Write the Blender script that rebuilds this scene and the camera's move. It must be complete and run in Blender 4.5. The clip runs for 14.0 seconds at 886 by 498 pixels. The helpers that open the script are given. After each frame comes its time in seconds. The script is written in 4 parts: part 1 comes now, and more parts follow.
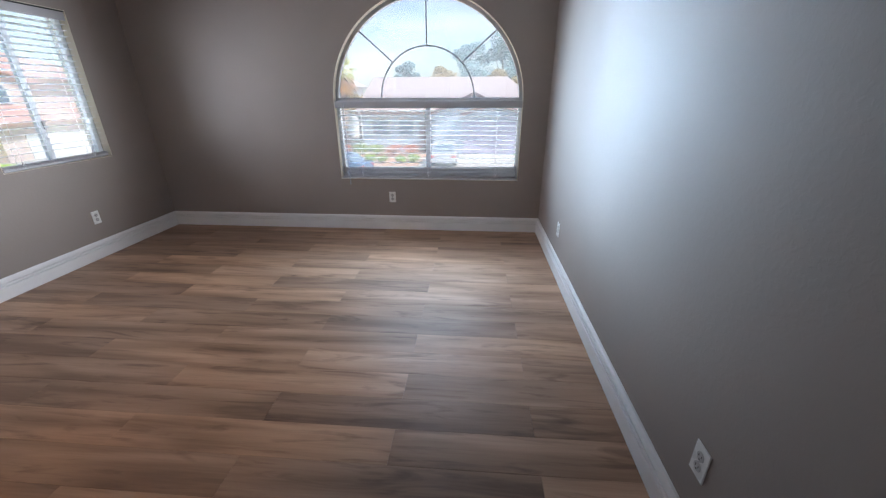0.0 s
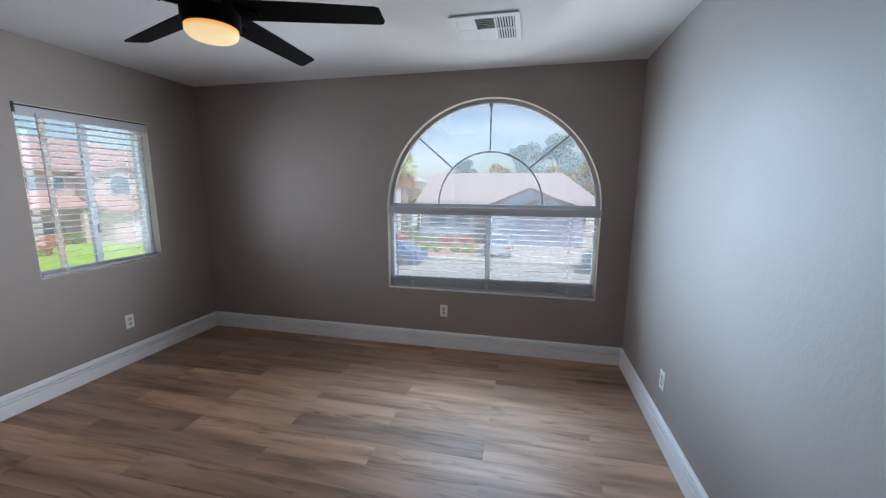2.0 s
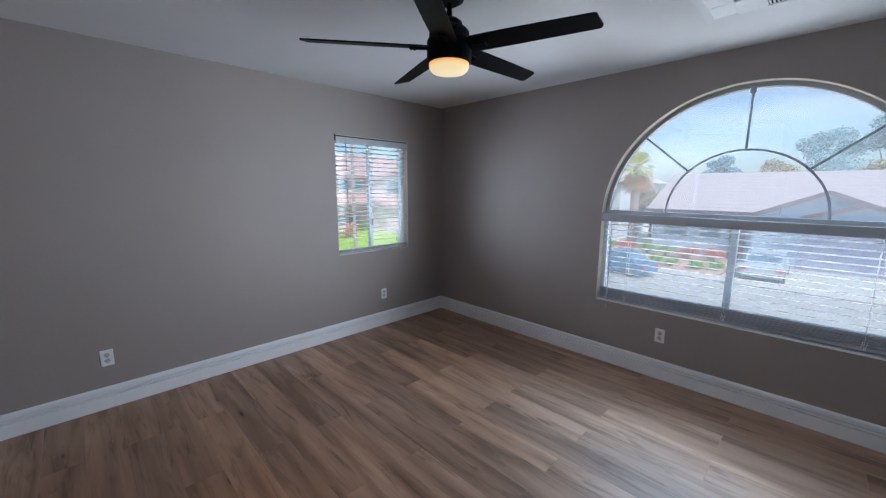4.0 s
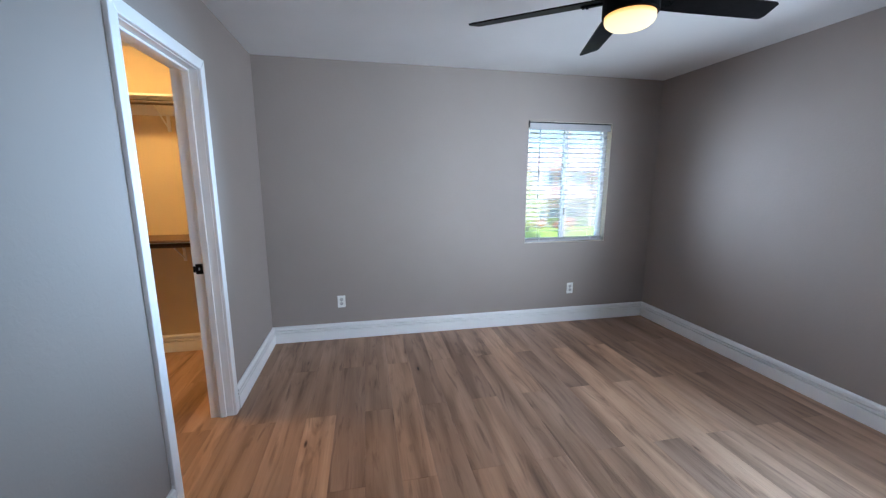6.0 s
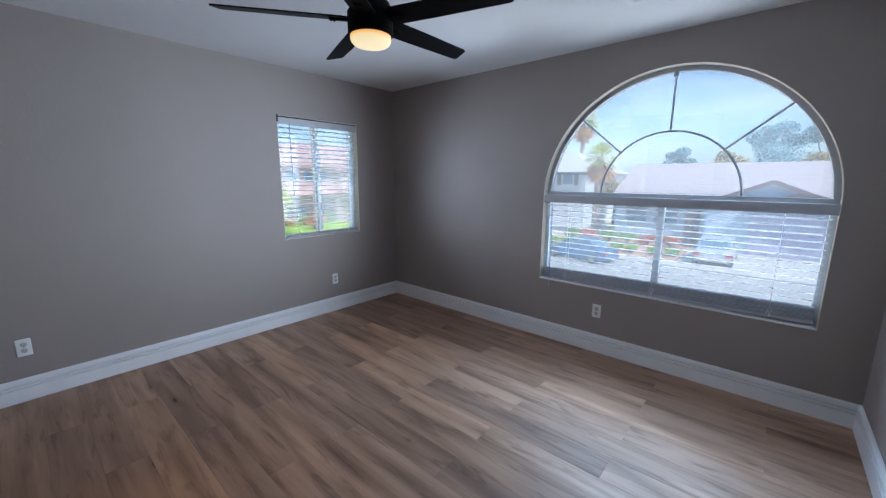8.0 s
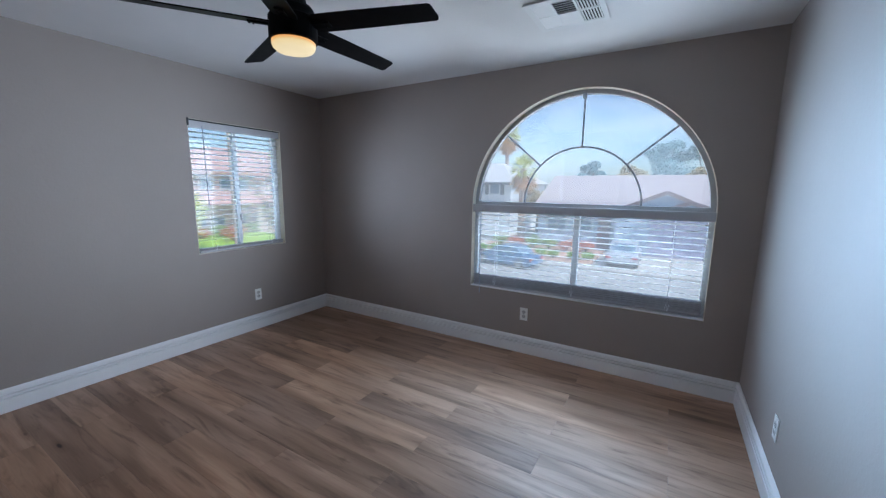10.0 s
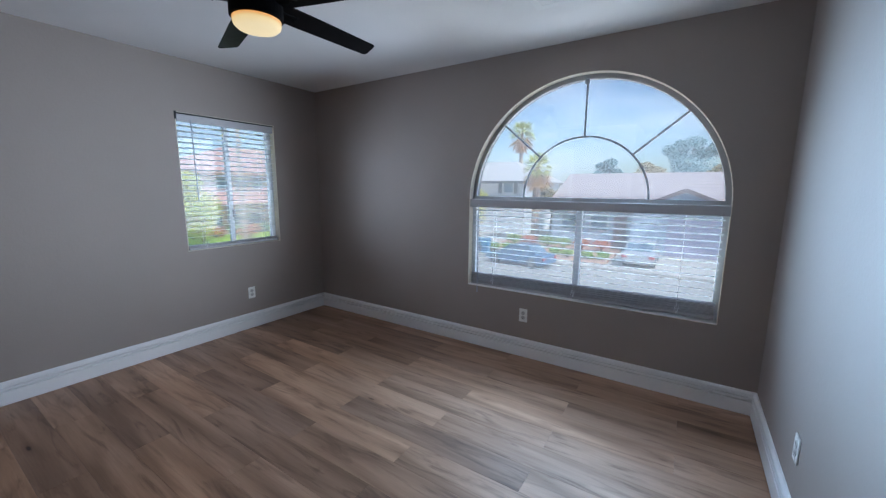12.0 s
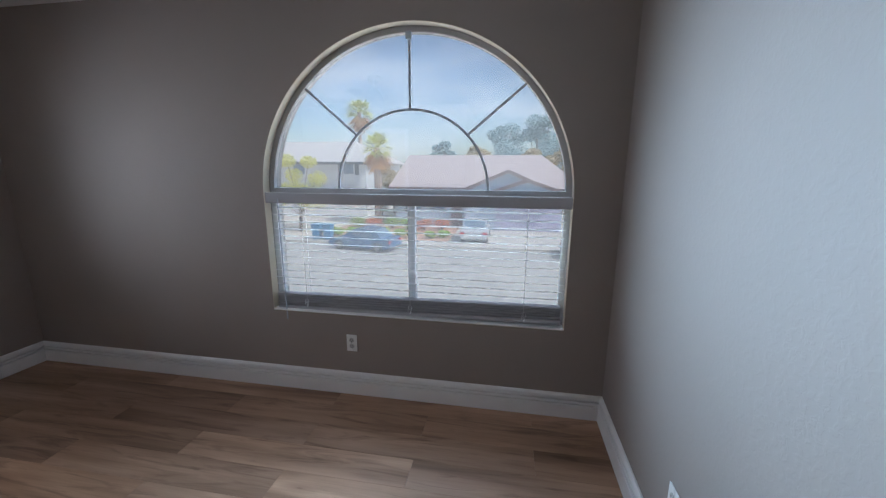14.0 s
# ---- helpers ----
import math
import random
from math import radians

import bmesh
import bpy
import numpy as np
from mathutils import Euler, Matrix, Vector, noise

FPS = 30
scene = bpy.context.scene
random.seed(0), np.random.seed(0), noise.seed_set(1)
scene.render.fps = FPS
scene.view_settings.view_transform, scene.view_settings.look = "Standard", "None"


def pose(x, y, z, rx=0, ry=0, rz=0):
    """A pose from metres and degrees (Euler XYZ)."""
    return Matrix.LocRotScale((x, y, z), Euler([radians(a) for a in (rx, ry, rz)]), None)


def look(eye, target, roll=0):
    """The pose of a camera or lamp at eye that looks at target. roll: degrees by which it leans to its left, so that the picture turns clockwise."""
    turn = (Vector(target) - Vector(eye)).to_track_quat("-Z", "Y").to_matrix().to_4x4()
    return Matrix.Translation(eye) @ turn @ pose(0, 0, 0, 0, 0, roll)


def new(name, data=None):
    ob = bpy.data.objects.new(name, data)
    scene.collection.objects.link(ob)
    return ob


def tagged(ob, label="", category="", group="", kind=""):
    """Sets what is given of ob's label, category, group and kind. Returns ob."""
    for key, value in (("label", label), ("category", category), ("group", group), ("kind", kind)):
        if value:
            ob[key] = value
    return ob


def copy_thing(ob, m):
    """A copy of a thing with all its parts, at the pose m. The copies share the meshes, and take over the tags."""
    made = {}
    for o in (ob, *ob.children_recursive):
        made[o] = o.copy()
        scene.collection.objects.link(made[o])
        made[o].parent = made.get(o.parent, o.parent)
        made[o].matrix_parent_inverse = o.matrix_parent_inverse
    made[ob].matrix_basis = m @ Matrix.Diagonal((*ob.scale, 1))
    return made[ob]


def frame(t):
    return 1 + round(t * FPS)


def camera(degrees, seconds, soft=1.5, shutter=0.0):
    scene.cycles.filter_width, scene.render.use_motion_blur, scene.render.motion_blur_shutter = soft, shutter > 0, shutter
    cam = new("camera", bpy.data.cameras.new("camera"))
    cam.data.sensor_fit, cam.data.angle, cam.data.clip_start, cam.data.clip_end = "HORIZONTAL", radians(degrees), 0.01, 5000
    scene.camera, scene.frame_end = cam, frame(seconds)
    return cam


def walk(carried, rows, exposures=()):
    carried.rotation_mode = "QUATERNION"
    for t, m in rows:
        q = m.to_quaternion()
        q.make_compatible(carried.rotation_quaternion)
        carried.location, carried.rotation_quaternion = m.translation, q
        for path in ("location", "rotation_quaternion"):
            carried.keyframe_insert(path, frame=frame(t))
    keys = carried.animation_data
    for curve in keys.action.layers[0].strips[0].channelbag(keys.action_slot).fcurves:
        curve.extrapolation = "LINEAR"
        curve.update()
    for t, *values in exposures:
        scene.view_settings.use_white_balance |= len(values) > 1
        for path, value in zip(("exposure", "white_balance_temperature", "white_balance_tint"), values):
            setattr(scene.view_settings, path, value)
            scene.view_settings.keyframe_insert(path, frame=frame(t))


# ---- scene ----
cam = camera(99.4, 14.0, soft=1.3)
PATH = [
    (0, (-0.703, -3.855, 1.379), (-0.849, -2.014, 0.613), -0.2),
    (0.5, (-0.712, -3.609, 1.472), (-0.863, -1.708, 0.866), -0.0),
    (1, (-0.702, -3.325, 1.502), (-0.872, -1.377, 1.082), 0.0),
    (1.5, (-0.748, -3.261, 1.502), (-1.069, -1.316, 1.162), 0.2),
    (2, (-0.826, -3.254, 1.494), (-1.258, -1.329, 1.165), 0.3),
    (2.5, (-0.835, -3.291, 1.523), (-1.437, -1.414, 1.182), 0.0),
    (3, (-0.756, -3.245, 1.533), (-1.426, -1.39, 1.205), 0.1),
    (3.5, (-0.746, -3.189, 1.504), (-1.824, -1.534, 1.191), 0.5),
    (4, (-0.725, -3.246, 1.524), (-2.132, -1.863, 1.2), 0.3),
    (5.0, (-0.690, -3.120, 1.495), (-2.517, -2.382, 1.155), 0.2),
    (5.6, (-0.643, -3.000, 1.468), (-2.572, -2.608, 1.114), 0.1),
    (6.3, (-0.605, -2.933, 1.45), (-2.526, -2.51, 1.088), 0.1),
    (6.5, (-0.603, -2.94, 1.455), (-2.506, -2.441, 1.093), 0.1),
    (7, (-0.575, -2.98, 1.491), (-2.382, -2.209, 1.118), 0.1),
    (7.5, (-0.561, -3.118, 1.46), (-2.106, -1.903, 1.092), 0.4),
    (8, (-0.536, -3.113, 1.446), (-1.831, -1.634, 1.077), 0.3),
    (8.5, (-0.553, -3.128, 1.445), (-1.594, -1.459, 1.083), 0.6),
    (8.7, (-0.551, -3.128, 1.446), (-1.539, -1.430, 1.071), 0.6),
    (9.4, (-0.540, -3.125, 1.450), (-1.519, -1.415, 1.106), 0.6),
    (11, (-0.51, -3.112, 1.457), (-1.586, -1.453, 1.159), 0.6),
    (11.5, (-0.497, -3.097, 1.436), (-1.571, -1.436, 1.139), 0.6),
    (12, (-0.467, -2.898, 1.411), (-1.543, -1.243, 1.088), 0.4),
    (12.5, (-0.48, -2.699, 1.428), (-1.419, -0.968, 1.08), 0.5),
    (13, (-0.526, -2.558, 1.407), (-1.366, -0.779, 1.049), 0.5),
    (13.5, (-0.594, -2.373, 1.428), (-1.222, -0.512, 1.052), 0.3),
    (14, (-0.589, -2.112, 1.457), (-0.922, -0.184, 1.042), 0.3),
]

EXPOSURES = [(0.0, 2.88, 5950, 10), (1.5, 2.58, 5800, 8), (3.0, 2.34, 5650, 7), (4.0, 2.50, 5400, 7), (6.5, 3.28, 5250, 4), (7.2, 3.00, 5200, 5), (8.0, 2.62, 5150, 6),
             (8.7, 2.52, 5080, 6), (11.0, 2.42, 5300, 6), (12.0, 2.40, 5300, 6), (13.0, 2.22, 5180, 4), (13.5, 2.16, 5050, 4), (14.0, 2.18, 5750, 8)]
walk(cam, [(t, look(eye, target, roll)) for t, eye, target, roll in PATH], EXPOSURES)

# ---- light ----
SUN_EL, SUN_AZ = radians(52), radians(-25)      # azimuth from +x towards +y
world = bpy.data.worlds.new("sky")
scene.world = world
world.use_nodes = True
wn, wl = world.node_tree.nodes, world.node_tree.links
sky = wn.new("ShaderNodeTexSky")
sky.sky_type, sky.sun_disc = "NISHITA", False
sky.sun_elevation, sky.sun_rotation = SUN_EL, radians(90) - SUN_AZ
sky.dust_density = 1.5
tc = wn.new("ShaderNodeTexCoord")
stretch = wn.new("ShaderNodeMapping")
stretch.inputs["Scale"].default_value = (1.6, 1.6, 7.0)
cloud = wn.new("ShaderNodeTexNoise")
cloud.inputs["Scale"].default_value, cloud.inputs["Detail"].default_value, cloud.inputs["Roughness"].default_value = 1.6, 7, 0.55
cramp = wn.new("ShaderNodeValToRGB")
cramp.color_ramp.elements[0].position, cramp.color_ramp.elements[1].position = 0.43, 0.76
cramp.color_ramp.elements[1].color = (0.75, 0.75, 0.75, 1)
cmix = wn.new("ShaderNodeMix")
cmix.data_type = "RGBA"
cmix.inputs[7].default_value = (7.0, 7.0, 7.3, 1)
wl.new(tc.outputs["Generated"], stretch.inputs["Vector"])
wl.new(stretch.outputs["Vector"], cloud.inputs["Vector"])
wl.new(cloud.outputs["Fac"], cramp.inputs["Fac"])
wl.new(cramp.outputs["Color"], cmix.inputs[0])
wl.new(sky.outputs["Color"], cmix.inputs[6])
wl.new(cmix.outputs[2], wn["Background"].inputs["Color"])
wn["Background"].inputs["Strength"].default_value = 0.15

sun = new("sun", bpy.data.lights.new("sun", "SUN"))
sun.data.energy, sun.data.angle, sun.data.color = 4.0, radians(0.6), (1, 0.95, 0.87)
to_sun = Vector((math.cos(SUN_EL) * math.cos(SUN_AZ), math.cos(SUN_EL) * math.sin(SUN_AZ), math.sin(SUN_EL)))
sun.matrix_world = to_sun.to_track_quat("Z", "Y").to_matrix().to_4x4()


def window_light(name, x, y, z, turn, tilt, sx, sz, watts, color, spread):
    """Daylight in a window's opening. turn: degrees from south towards west; tilt: degrees upwards."""
    a = new(name, bpy.data.lights.new(name, "AREA"))
    a.data.shape, a.data.size, a.data.size_y = "RECTANGLE", sx, sz
    a.data.energy, a.data.color, a.data.spread = watts, color, radians(spread)
    a.matrix_world = pose(x, y, z, 0, 0, 180 - turn) @ pose(0, 0, 0, 90 + tilt)
    return a


SKYLIGHT, GROUNDLIGHT = (0.62, 0.81, 1.0), (1.0, 0.98, 0.94)
# sky from above and sunlit street from below, just outside the glass
window_light("arch_sky_light", -1.16, 0.46, 2.30, 0, -58, 1.8, 0.6, 4.2, SKYLIGHT, 64)
window_light("arch_ground_light", -1.16, 0.34, 1.62, 0, 40, 1.7, 0.7, 2.1, GROUNDLIGHT, 64)
window_light("arch_street_light", -1.16, 0.44, 0.30, 0, 58, 1.8, 0.4, 1.5, GROUNDLIGHT, 62)
window_light("side_street_light", -4.06 - 0.42, -0.97, 0.60, -90, 58, 0.86, 0.4, 0.6, GROUNDLIGHT, 62)
window_light("side_sky_light", -4.06 - 0.42, -0.97, 2.10, -90, -58, 0.86, 0.5, 0.48, SKYLIGHT, 64)
# daylight that spreads to both sides from the openings
window_light("arch_west_light", -1.75, -0.20, 1.42, 45, 0, 0.55, 1.35, 2.75, (0.92, 0.95, 1.0), 86)
window_light("arch_east_light", -1.86, -0.20, 1.40, -60, 0, 0.4, 1.2, 2.35, SKYLIGHT, 64)
window_light("arch_far_light", -1.00, -0.16, 1.32, -28, -2, 0.5, 1.4, 0.45, SKYLIGHT, 22)
window_light("side_north_light", -3.90, -0.97, 1.43, -116, 0, 0.6, 1.0, 0.75, (0.86, 0.90, 1.0), 86)
window_light("side_south_light", -3.86, -0.97, 1.43, -30, 0, 0.3, 0.9, 0.9, SKYLIGHT, 38)

# ---- materials ----


def principled(name, color, rough=0.5, metal=0.0, spec=0.5):
    m = bpy.data.materials.new(name)
    m.use_nodes = True
    b = m.node_tree.nodes["Principled BSDF"]
    b.inputs["Base Color"].default_value = (*color, 1)
    b.inputs["Roughness"].default_value, b.inputs["Metallic"].default_value = rough, metal
    b.inputs["Specular IOR Level"].default_value = spec
    return m, b, m.node_tree.nodes, m.node_tree.links


def noise_node(n, l, scale, detail=4, vec=None, rough=0.5, dist=0.0):
    t = n.new("ShaderNodeTexNoise")
    t.inputs["Scale"].default_value, t.inputs["Detail"].default_value = scale, detail
    t.inputs["Roughness"].default_value, t.inputs["Distortion"].default_value = rough, dist
    if vec:
        l.new(vec, t.inputs["Vector"])
    return t.outputs["Fac"]


def ramp(n, l, fac, stops):
    r = n.new("ShaderNodeValToRGB")
    e = r.color_ramp.elements
    while len(e) < len(stops):
        e.new(0.5)
    for el, (p, c) in zip(e, stops):
        el.position, el.color = p, (*c, 1)
    l.new(fac, r.inputs["Fac"])
    return r.outputs["Color"]


def mixed(n, l, fac, a, b, mode="MIX"):
    m = n.new("ShaderNodeMix")
    m.data_type, m.blend_type = "RGBA", mode
    for sock, v in ((m.inputs[0], fac), (m.inputs[6], a), (m.inputs[7], b)):
        if hasattr(v, "is_output"):
            l.new(v, sock)
        elif isinstance(v, tuple):
            sock.default_value = (*v, 1)
        else:
            sock.default_value = v
    return m.outputs[2]


def bump(n, l, height, strength, distance, b, before=None):
    k = n.new("ShaderNodeBump")
    k.inputs["Strength"].default_value, k.inputs["Distance"].default_value = strength, distance
    l.new(height, k.inputs["Height"])
    if before:
        l.new(before, k.inputs["Normal"])
    if b:
        l.new(k.outputs["Normal"], b.inputs["Normal"])
    return k.outputs["Normal"]


def scaled(c, k):
    return tuple(min(1.0, v * k) for v in c)


def coords(n, what="Object"):
    return n.new("ShaderNodeTexCoord").outputs[what]


def world_pos(n):
    return n.new("ShaderNodeNewGeometry").outputs["Position"]


def rough_var(n, l, b, vec, scale, lo, hi):
    f = noise_node(n, l, scale, 3, vec)
    m = n.new("ShaderNodeMapRange")
    m.inputs["To Min"].default_value, m.inputs["To Max"].default_value = lo, hi
    l.new(f, m.inputs["Value"])
    l.new(m.outputs[0], b.inputs["Roughness"])


def plain_mat(name, color, rough=0.5, metal=0.0, var=0.08, scale=8.0, bumpy=0.0, bscale=60.0, spec=0.5):
    m, b, n, l = principled(name, color, rough, metal, spec)
    v = world_pos(n)
    f = noise_node(n, l, scale, 5, v)
    l.new(ramp(n, l, f, [(0.3, scaled(color, 1 - var)), (0.7, scaled(color, 1 + var))]), b.inputs["Base Color"])
    rough_var(n, l, b, v, scale * 2.3, max(0.02, rough - 0.06), min(1, rough + 0.06))
    if bumpy:
        bump(n, l, noise_node(n, l, bscale, 3, v), bumpy, 0.01, b)
    return m


def wall_paint(name, color, rough=0.60):
    """Rolled eggshell paint on hand-textured drywall."""
    m, b, n, l = principled(name, color, rough, 0.0, 0.25)
    v = world_pos(n)
    big = noise_node(n, l, 1.3, 3, v)
    l.new(ramp(n, l, big, [(0.3, scaled(color, 0.96)), (0.7, scaled(color, 1.04))]), b.inputs["Base Color"])
    rough_var(n, l, b, v, 2.0, rough - 0.04, rough + 0.05)
    splat = noise_node(n, l, 46, 4, v, 0.55, 0.6)
    lip = n.new("ShaderNodeMapRange")
    lip.inputs["From Min"].default_value, lip.inputs["From Max"].default_value = 0.46, 0.60
    lip.interpolation_type = "SMOOTHSTEP"
    l.new(splat, lip.inputs["Value"])
    first = bump(n, l, lip.outputs[0], 0.09, 0.003, None)
    bump(n, l, noise_node(n, l, 260, 2, v), 0.08, 0.001, b, first)
    return m


def plank_wood(name, tone_lo, tone_hi):
    """Oak-look vinyl plank: tone bands across the width, fine grain, dark smudges along the grain and a few knots."""
    m, b, n, l = principled(name, (0.28, 0.19, 0.13), 0.4, 0.0, 0.36)
    rnd = n.new("ShaderNodeObjectInfo").outputs["Random"]
    comb = n.new("ShaderNodeCombineXYZ")
    mul = n.new("ShaderNodeMath")
    mul.operation = "MULTIPLY"
    mul.inputs[1].default_value = 71.0
    l.new(rnd, mul.inputs[0])
    for s in "XYZ":
        l.new(mul.outputs[0], comb.inputs[s])
    add = n.new("ShaderNodeVectorMath")
    l.new(coords(n), add.inputs[0])
    l.new(comb.outputs[0], add.inputs[1])

    def stretched(sx, sy):
        mp = n.new("ShaderNodeMapping")
        mp.inputs["Scale"].default_value = (sx, sy, 1)
        l.new(add.outputs[0], mp.inputs["Vector"])
        return mp.outputs["Vector"]
    broad = noise_node(n, l, 1.0, 2, stretched(0.9, 8), 0.45, 0.5)
    grain = noise_node(n, l, 1.0, 5, stretched(6, 130), 0.62, 0.3)
    lines = noise_node(n, l, 1.0, 3, stretched(2.2, 48), 0.55, 0.8)
    streak = noise_node(n, l, 1.0, 5, stretched(2.0, 15), 0.56, 1.3)
    base = ramp(n, l, broad, [(0.25, (0.235, 0.140, 0.088)), (0.5, (0.425, 0.268, 0.176)), (0.75, (0.575, 0.378, 0.258))])
    c1 = mixed(n, l, 0.20, base, ramp(n, l, grain, [(0.32, (0.52, 0.48, 0.47)), (0.62, (1.0, 1.0, 1.0))]), "MULTIPLY")
    c1 = mixed(n, l, 0.22, c1, ramp(n, l, lines, [(0.34, (0.55, 0.50, 0.49)), (0.52, (1.0, 1.0, 1.0))]), "MULTIPLY")
    dark = ramp(n, l, streak, [(0.30, (0.26, 0.22, 0.22)), (0.475, (1.0, 1.0, 1.0))])
    c2 = mixed(n, l, 0.56, c1, dark, "MULTIPLY")
    knot = n.new("ShaderNodeTexVoronoi")
    knot.inputs["Scale"].default_value = 1.0
    l.new(stretched(1.7, 6.0), knot.inputs["Vector"])
    halo = ramp(n, l, knot.outputs["Distance"], [(0.02, (0.58, 0.51, 0.50)), (0.20, (1.0, 1.0, 1.0))])
    core = ramp(n, l, knot.outputs["Distance"], [(0.03, (0.12, 0.08, 0.07)), (0.07, (1.0, 1.0, 1.0))])
    c3 = mixed(n, l, 0.9, mixed(n, l, 0.7, c2, halo, "MULTIPLY"), core, "MULTIPLY")
    tone = ramp(n, l, rnd, [(0.0, tone_lo), (1.0, tone_hi)])
    l.new(mixed(n, l, 1.0, c3, tone, "MULTIPLY"), b.inputs["Base Color"])
    rough_var(n, l, b, world_pos(n), 3.0, 0.38, 0.47)
    bump(n, l, grain, 0.12, 0.0015, b)
    return m


def tile_roof(name, color, course=0.33, axis="Z"):
    """Concrete roof tiles far off: courses as relief and tone."""
    m, b, n, l = principled(name, color, 0.85)
    v = world_pos(n)
    w = n.new("ShaderNodeTexWave")
    w.bands_direction, w.wave_profile = axis, "SAW"
    w.inputs["Scale"].default_value, w.inputs["Distortion"].default_value = 0.314 / course, 0.15
    l.new(v, w.inputs["Vector"])
    spots = ramp(n, l, noise_node(n, l, 2.2, 5, v), [(0.3, scaled(color, 0.92)), (0.7, scaled(color, 1.08))])
    line = ramp(n, l, w.outputs["Fac"], [(0.0, (0.55, 0.5, 0.5)), (0.25, (1.0, 1.0, 1.0))])
    l.new(mixed(n, l, 0.8, spots, line, "MULTIPLY"), b.inputs["Base Color"])
    bump(n, l, w.outputs["Fac"], 0.6, 0.05, b)
    return m


def leaf_mat(name, dark, light):
    m, b, n, l = principled(name, light, 0.6)
    g = n.new("ShaderNodeNewGeometry")
    l.new(ramp(n, l, g.outputs["Random Per Island"], [(0.0, dark), (1.0, light)]), b.inputs["Base Color"])
    t = n.new("ShaderNodeBsdfTranslucent")
    t.inputs["Color"].default_value = (*light, 1)
    x = n.new("ShaderNodeMixShader")
    x.inputs[0].default_value = 0.5
    l.new(b.outputs[0], x.inputs[1])
    l.new(t.outputs[0], x.inputs[2])
    l.new(x.outputs[0], n["Material Output"].inputs["Surface"])
    return m


def glass_pane(tint, haze):
    m = bpy.data.materials.new("hazed_darkened_glass")
    m.use_nodes = True
    n, l = m.node_tree.nodes, m.node_tree.links
    n.clear()
    out = n.new("ShaderNodeOutputMaterial")
    tr = n.new("ShaderNodeBsdfTransparent")
    tr.inputs["Color"].default_value = (*tint, 1)
    gl = n.new("ShaderNodeBsdfGlossy")
    gl.inputs["Roughness"].default_value = 0.02
    # translucent layer that adds an even pale glare haze over the view
    veil = n.new("ShaderNodeBsdfTranslucent")
    veil.inputs["Color"].default_value = (0.95, 0.93, 0.89, 1)
    film = n.new("ShaderNodeMixShader")
    film.inputs[0].default_value = haze
    l.new(tr.outputs[0], film.inputs[1])
    l.new(veil.outputs[0], film.inputs[2])
    mx = n.new("ShaderNodeMixShader")
    fr = n.new("ShaderNodeFresnel")
    fr.inputs["IOR"].default_value = 1.35
    l.new(fr.outputs[0], mx.inputs[0])
    l.new(film.outputs[0], mx.inputs[1])
    l.new(gl.outputs[0], mx.inputs[2])
    l.new(mx.outputs[0], out.inputs["Surface"])
    return m


def glow(name, color, strength):
    m, b, n, l = principled(name, (0.6, 0.5, 0.36), 0.7, 0.0, 0.2)
    b.inputs["Emission Color"].default_value = (*color, 1)
    b.inputs["Emission Strength"].default_value = strength
    return m


WALL = (0.322, 0.276, 0.248)
M_WALL = wall_paint("greige_wall_paint", WALL)
M_CEIL = wall_paint("white_ceiling_paint", (0.74, 0.73, 0.72), 0.75)
# part of the closet lamp's warm glow is put into this wall colour
M_CLOSET = wall_paint("closet_wall_lamplit", (0.66, 0.54, 0.35), 0.55)
M_TRIM = plain_mat("white_trim_enamel", (0.86, 0.85, 0.845), 0.36, var=0.03, scale=3)
# one white vinyl twice: greyed for backlit shade, then lightened for window light
M_VINYL_SHADED = plain_mat("shaded_window_vinyl", (0.42, 0.41, 0.41), 0.35, var=0.03, scale=3)
M_VINYL_LIT = plain_mat("lit_window_vinyl", (0.80, 0.82, 0.83), 0.35, var=0.03, scale=3)
M_GRILLE = plain_mat("grey_window_grille", (0.48, 0.52, 0.56), 0.4, var=0.03, scale=3)
M_SLAT = plain_mat("white_blind_slat", (0.78, 0.78, 0.78), 0.38, var=0.03, scale=5)
thin = M_SLAT.node_tree.nodes.new("ShaderNodeBsdfTranslucent")
thin.inputs["Color"].default_value = (0.95, 0.96, 0.97, 1)
both = M_SLAT.node_tree.nodes.new("ShaderNodeMixShader")
both.inputs[0].default_value = 0.85
M_SLAT.node_tree.links.new(M_SLAT.node_tree.nodes["Principled BSDF"].outputs[0], both.inputs[1])
M_SLAT.node_tree.links.new(thin.outputs[0], both.inputs[2])
M_SLAT.node_tree.links.new(both.outputs[0], M_SLAT.node_tree.nodes["Material Output"].inputs["Surface"])
# parts of the same white blinds, with room-side shade put into the greys
M_VAL_SHADED = plain_mat("shaded_white_valance", (0.44, 0.43, 0.44), 0.42, var=0.04, scale=6)
M_SLAT_SHADED = plain_mat("shaded_white_slat", (0.40, 0.385, 0.39), 0.42, var=0.05, scale=6)
M_CORD = plain_mat("white_blind_cord", (0.85, 0.85, 0.85), 0.7, var=0.05)
M_WAND = plain_mat("clear_blind_wand", (0.45, 0.48, 0.55), 0.2, var=0.05)
# wall paint of the reveals, lightened to cream for the daylight on it
M_RETURN = plain_mat("daylit_window_return", (0.76, 0.69, 0.56), 0.5, var=0.04, scale=6, bumpy=0.1, bscale=60)
# tint dims the bright view outside; the last value is the added haze
M_GLASS = glass_pane((0.136, 0.140, 0.141), 0.038)
M_GLASS_LOW = glass_pane((0.134, 0.136, 0.135), 0.050)
M_GLASS_SIDE = glass_pane((0.122, 0.131, 0.137), 0.044)
M_GLASS_HAZY = glass_pane((0.118, 0.122, 0.125), 0.10)
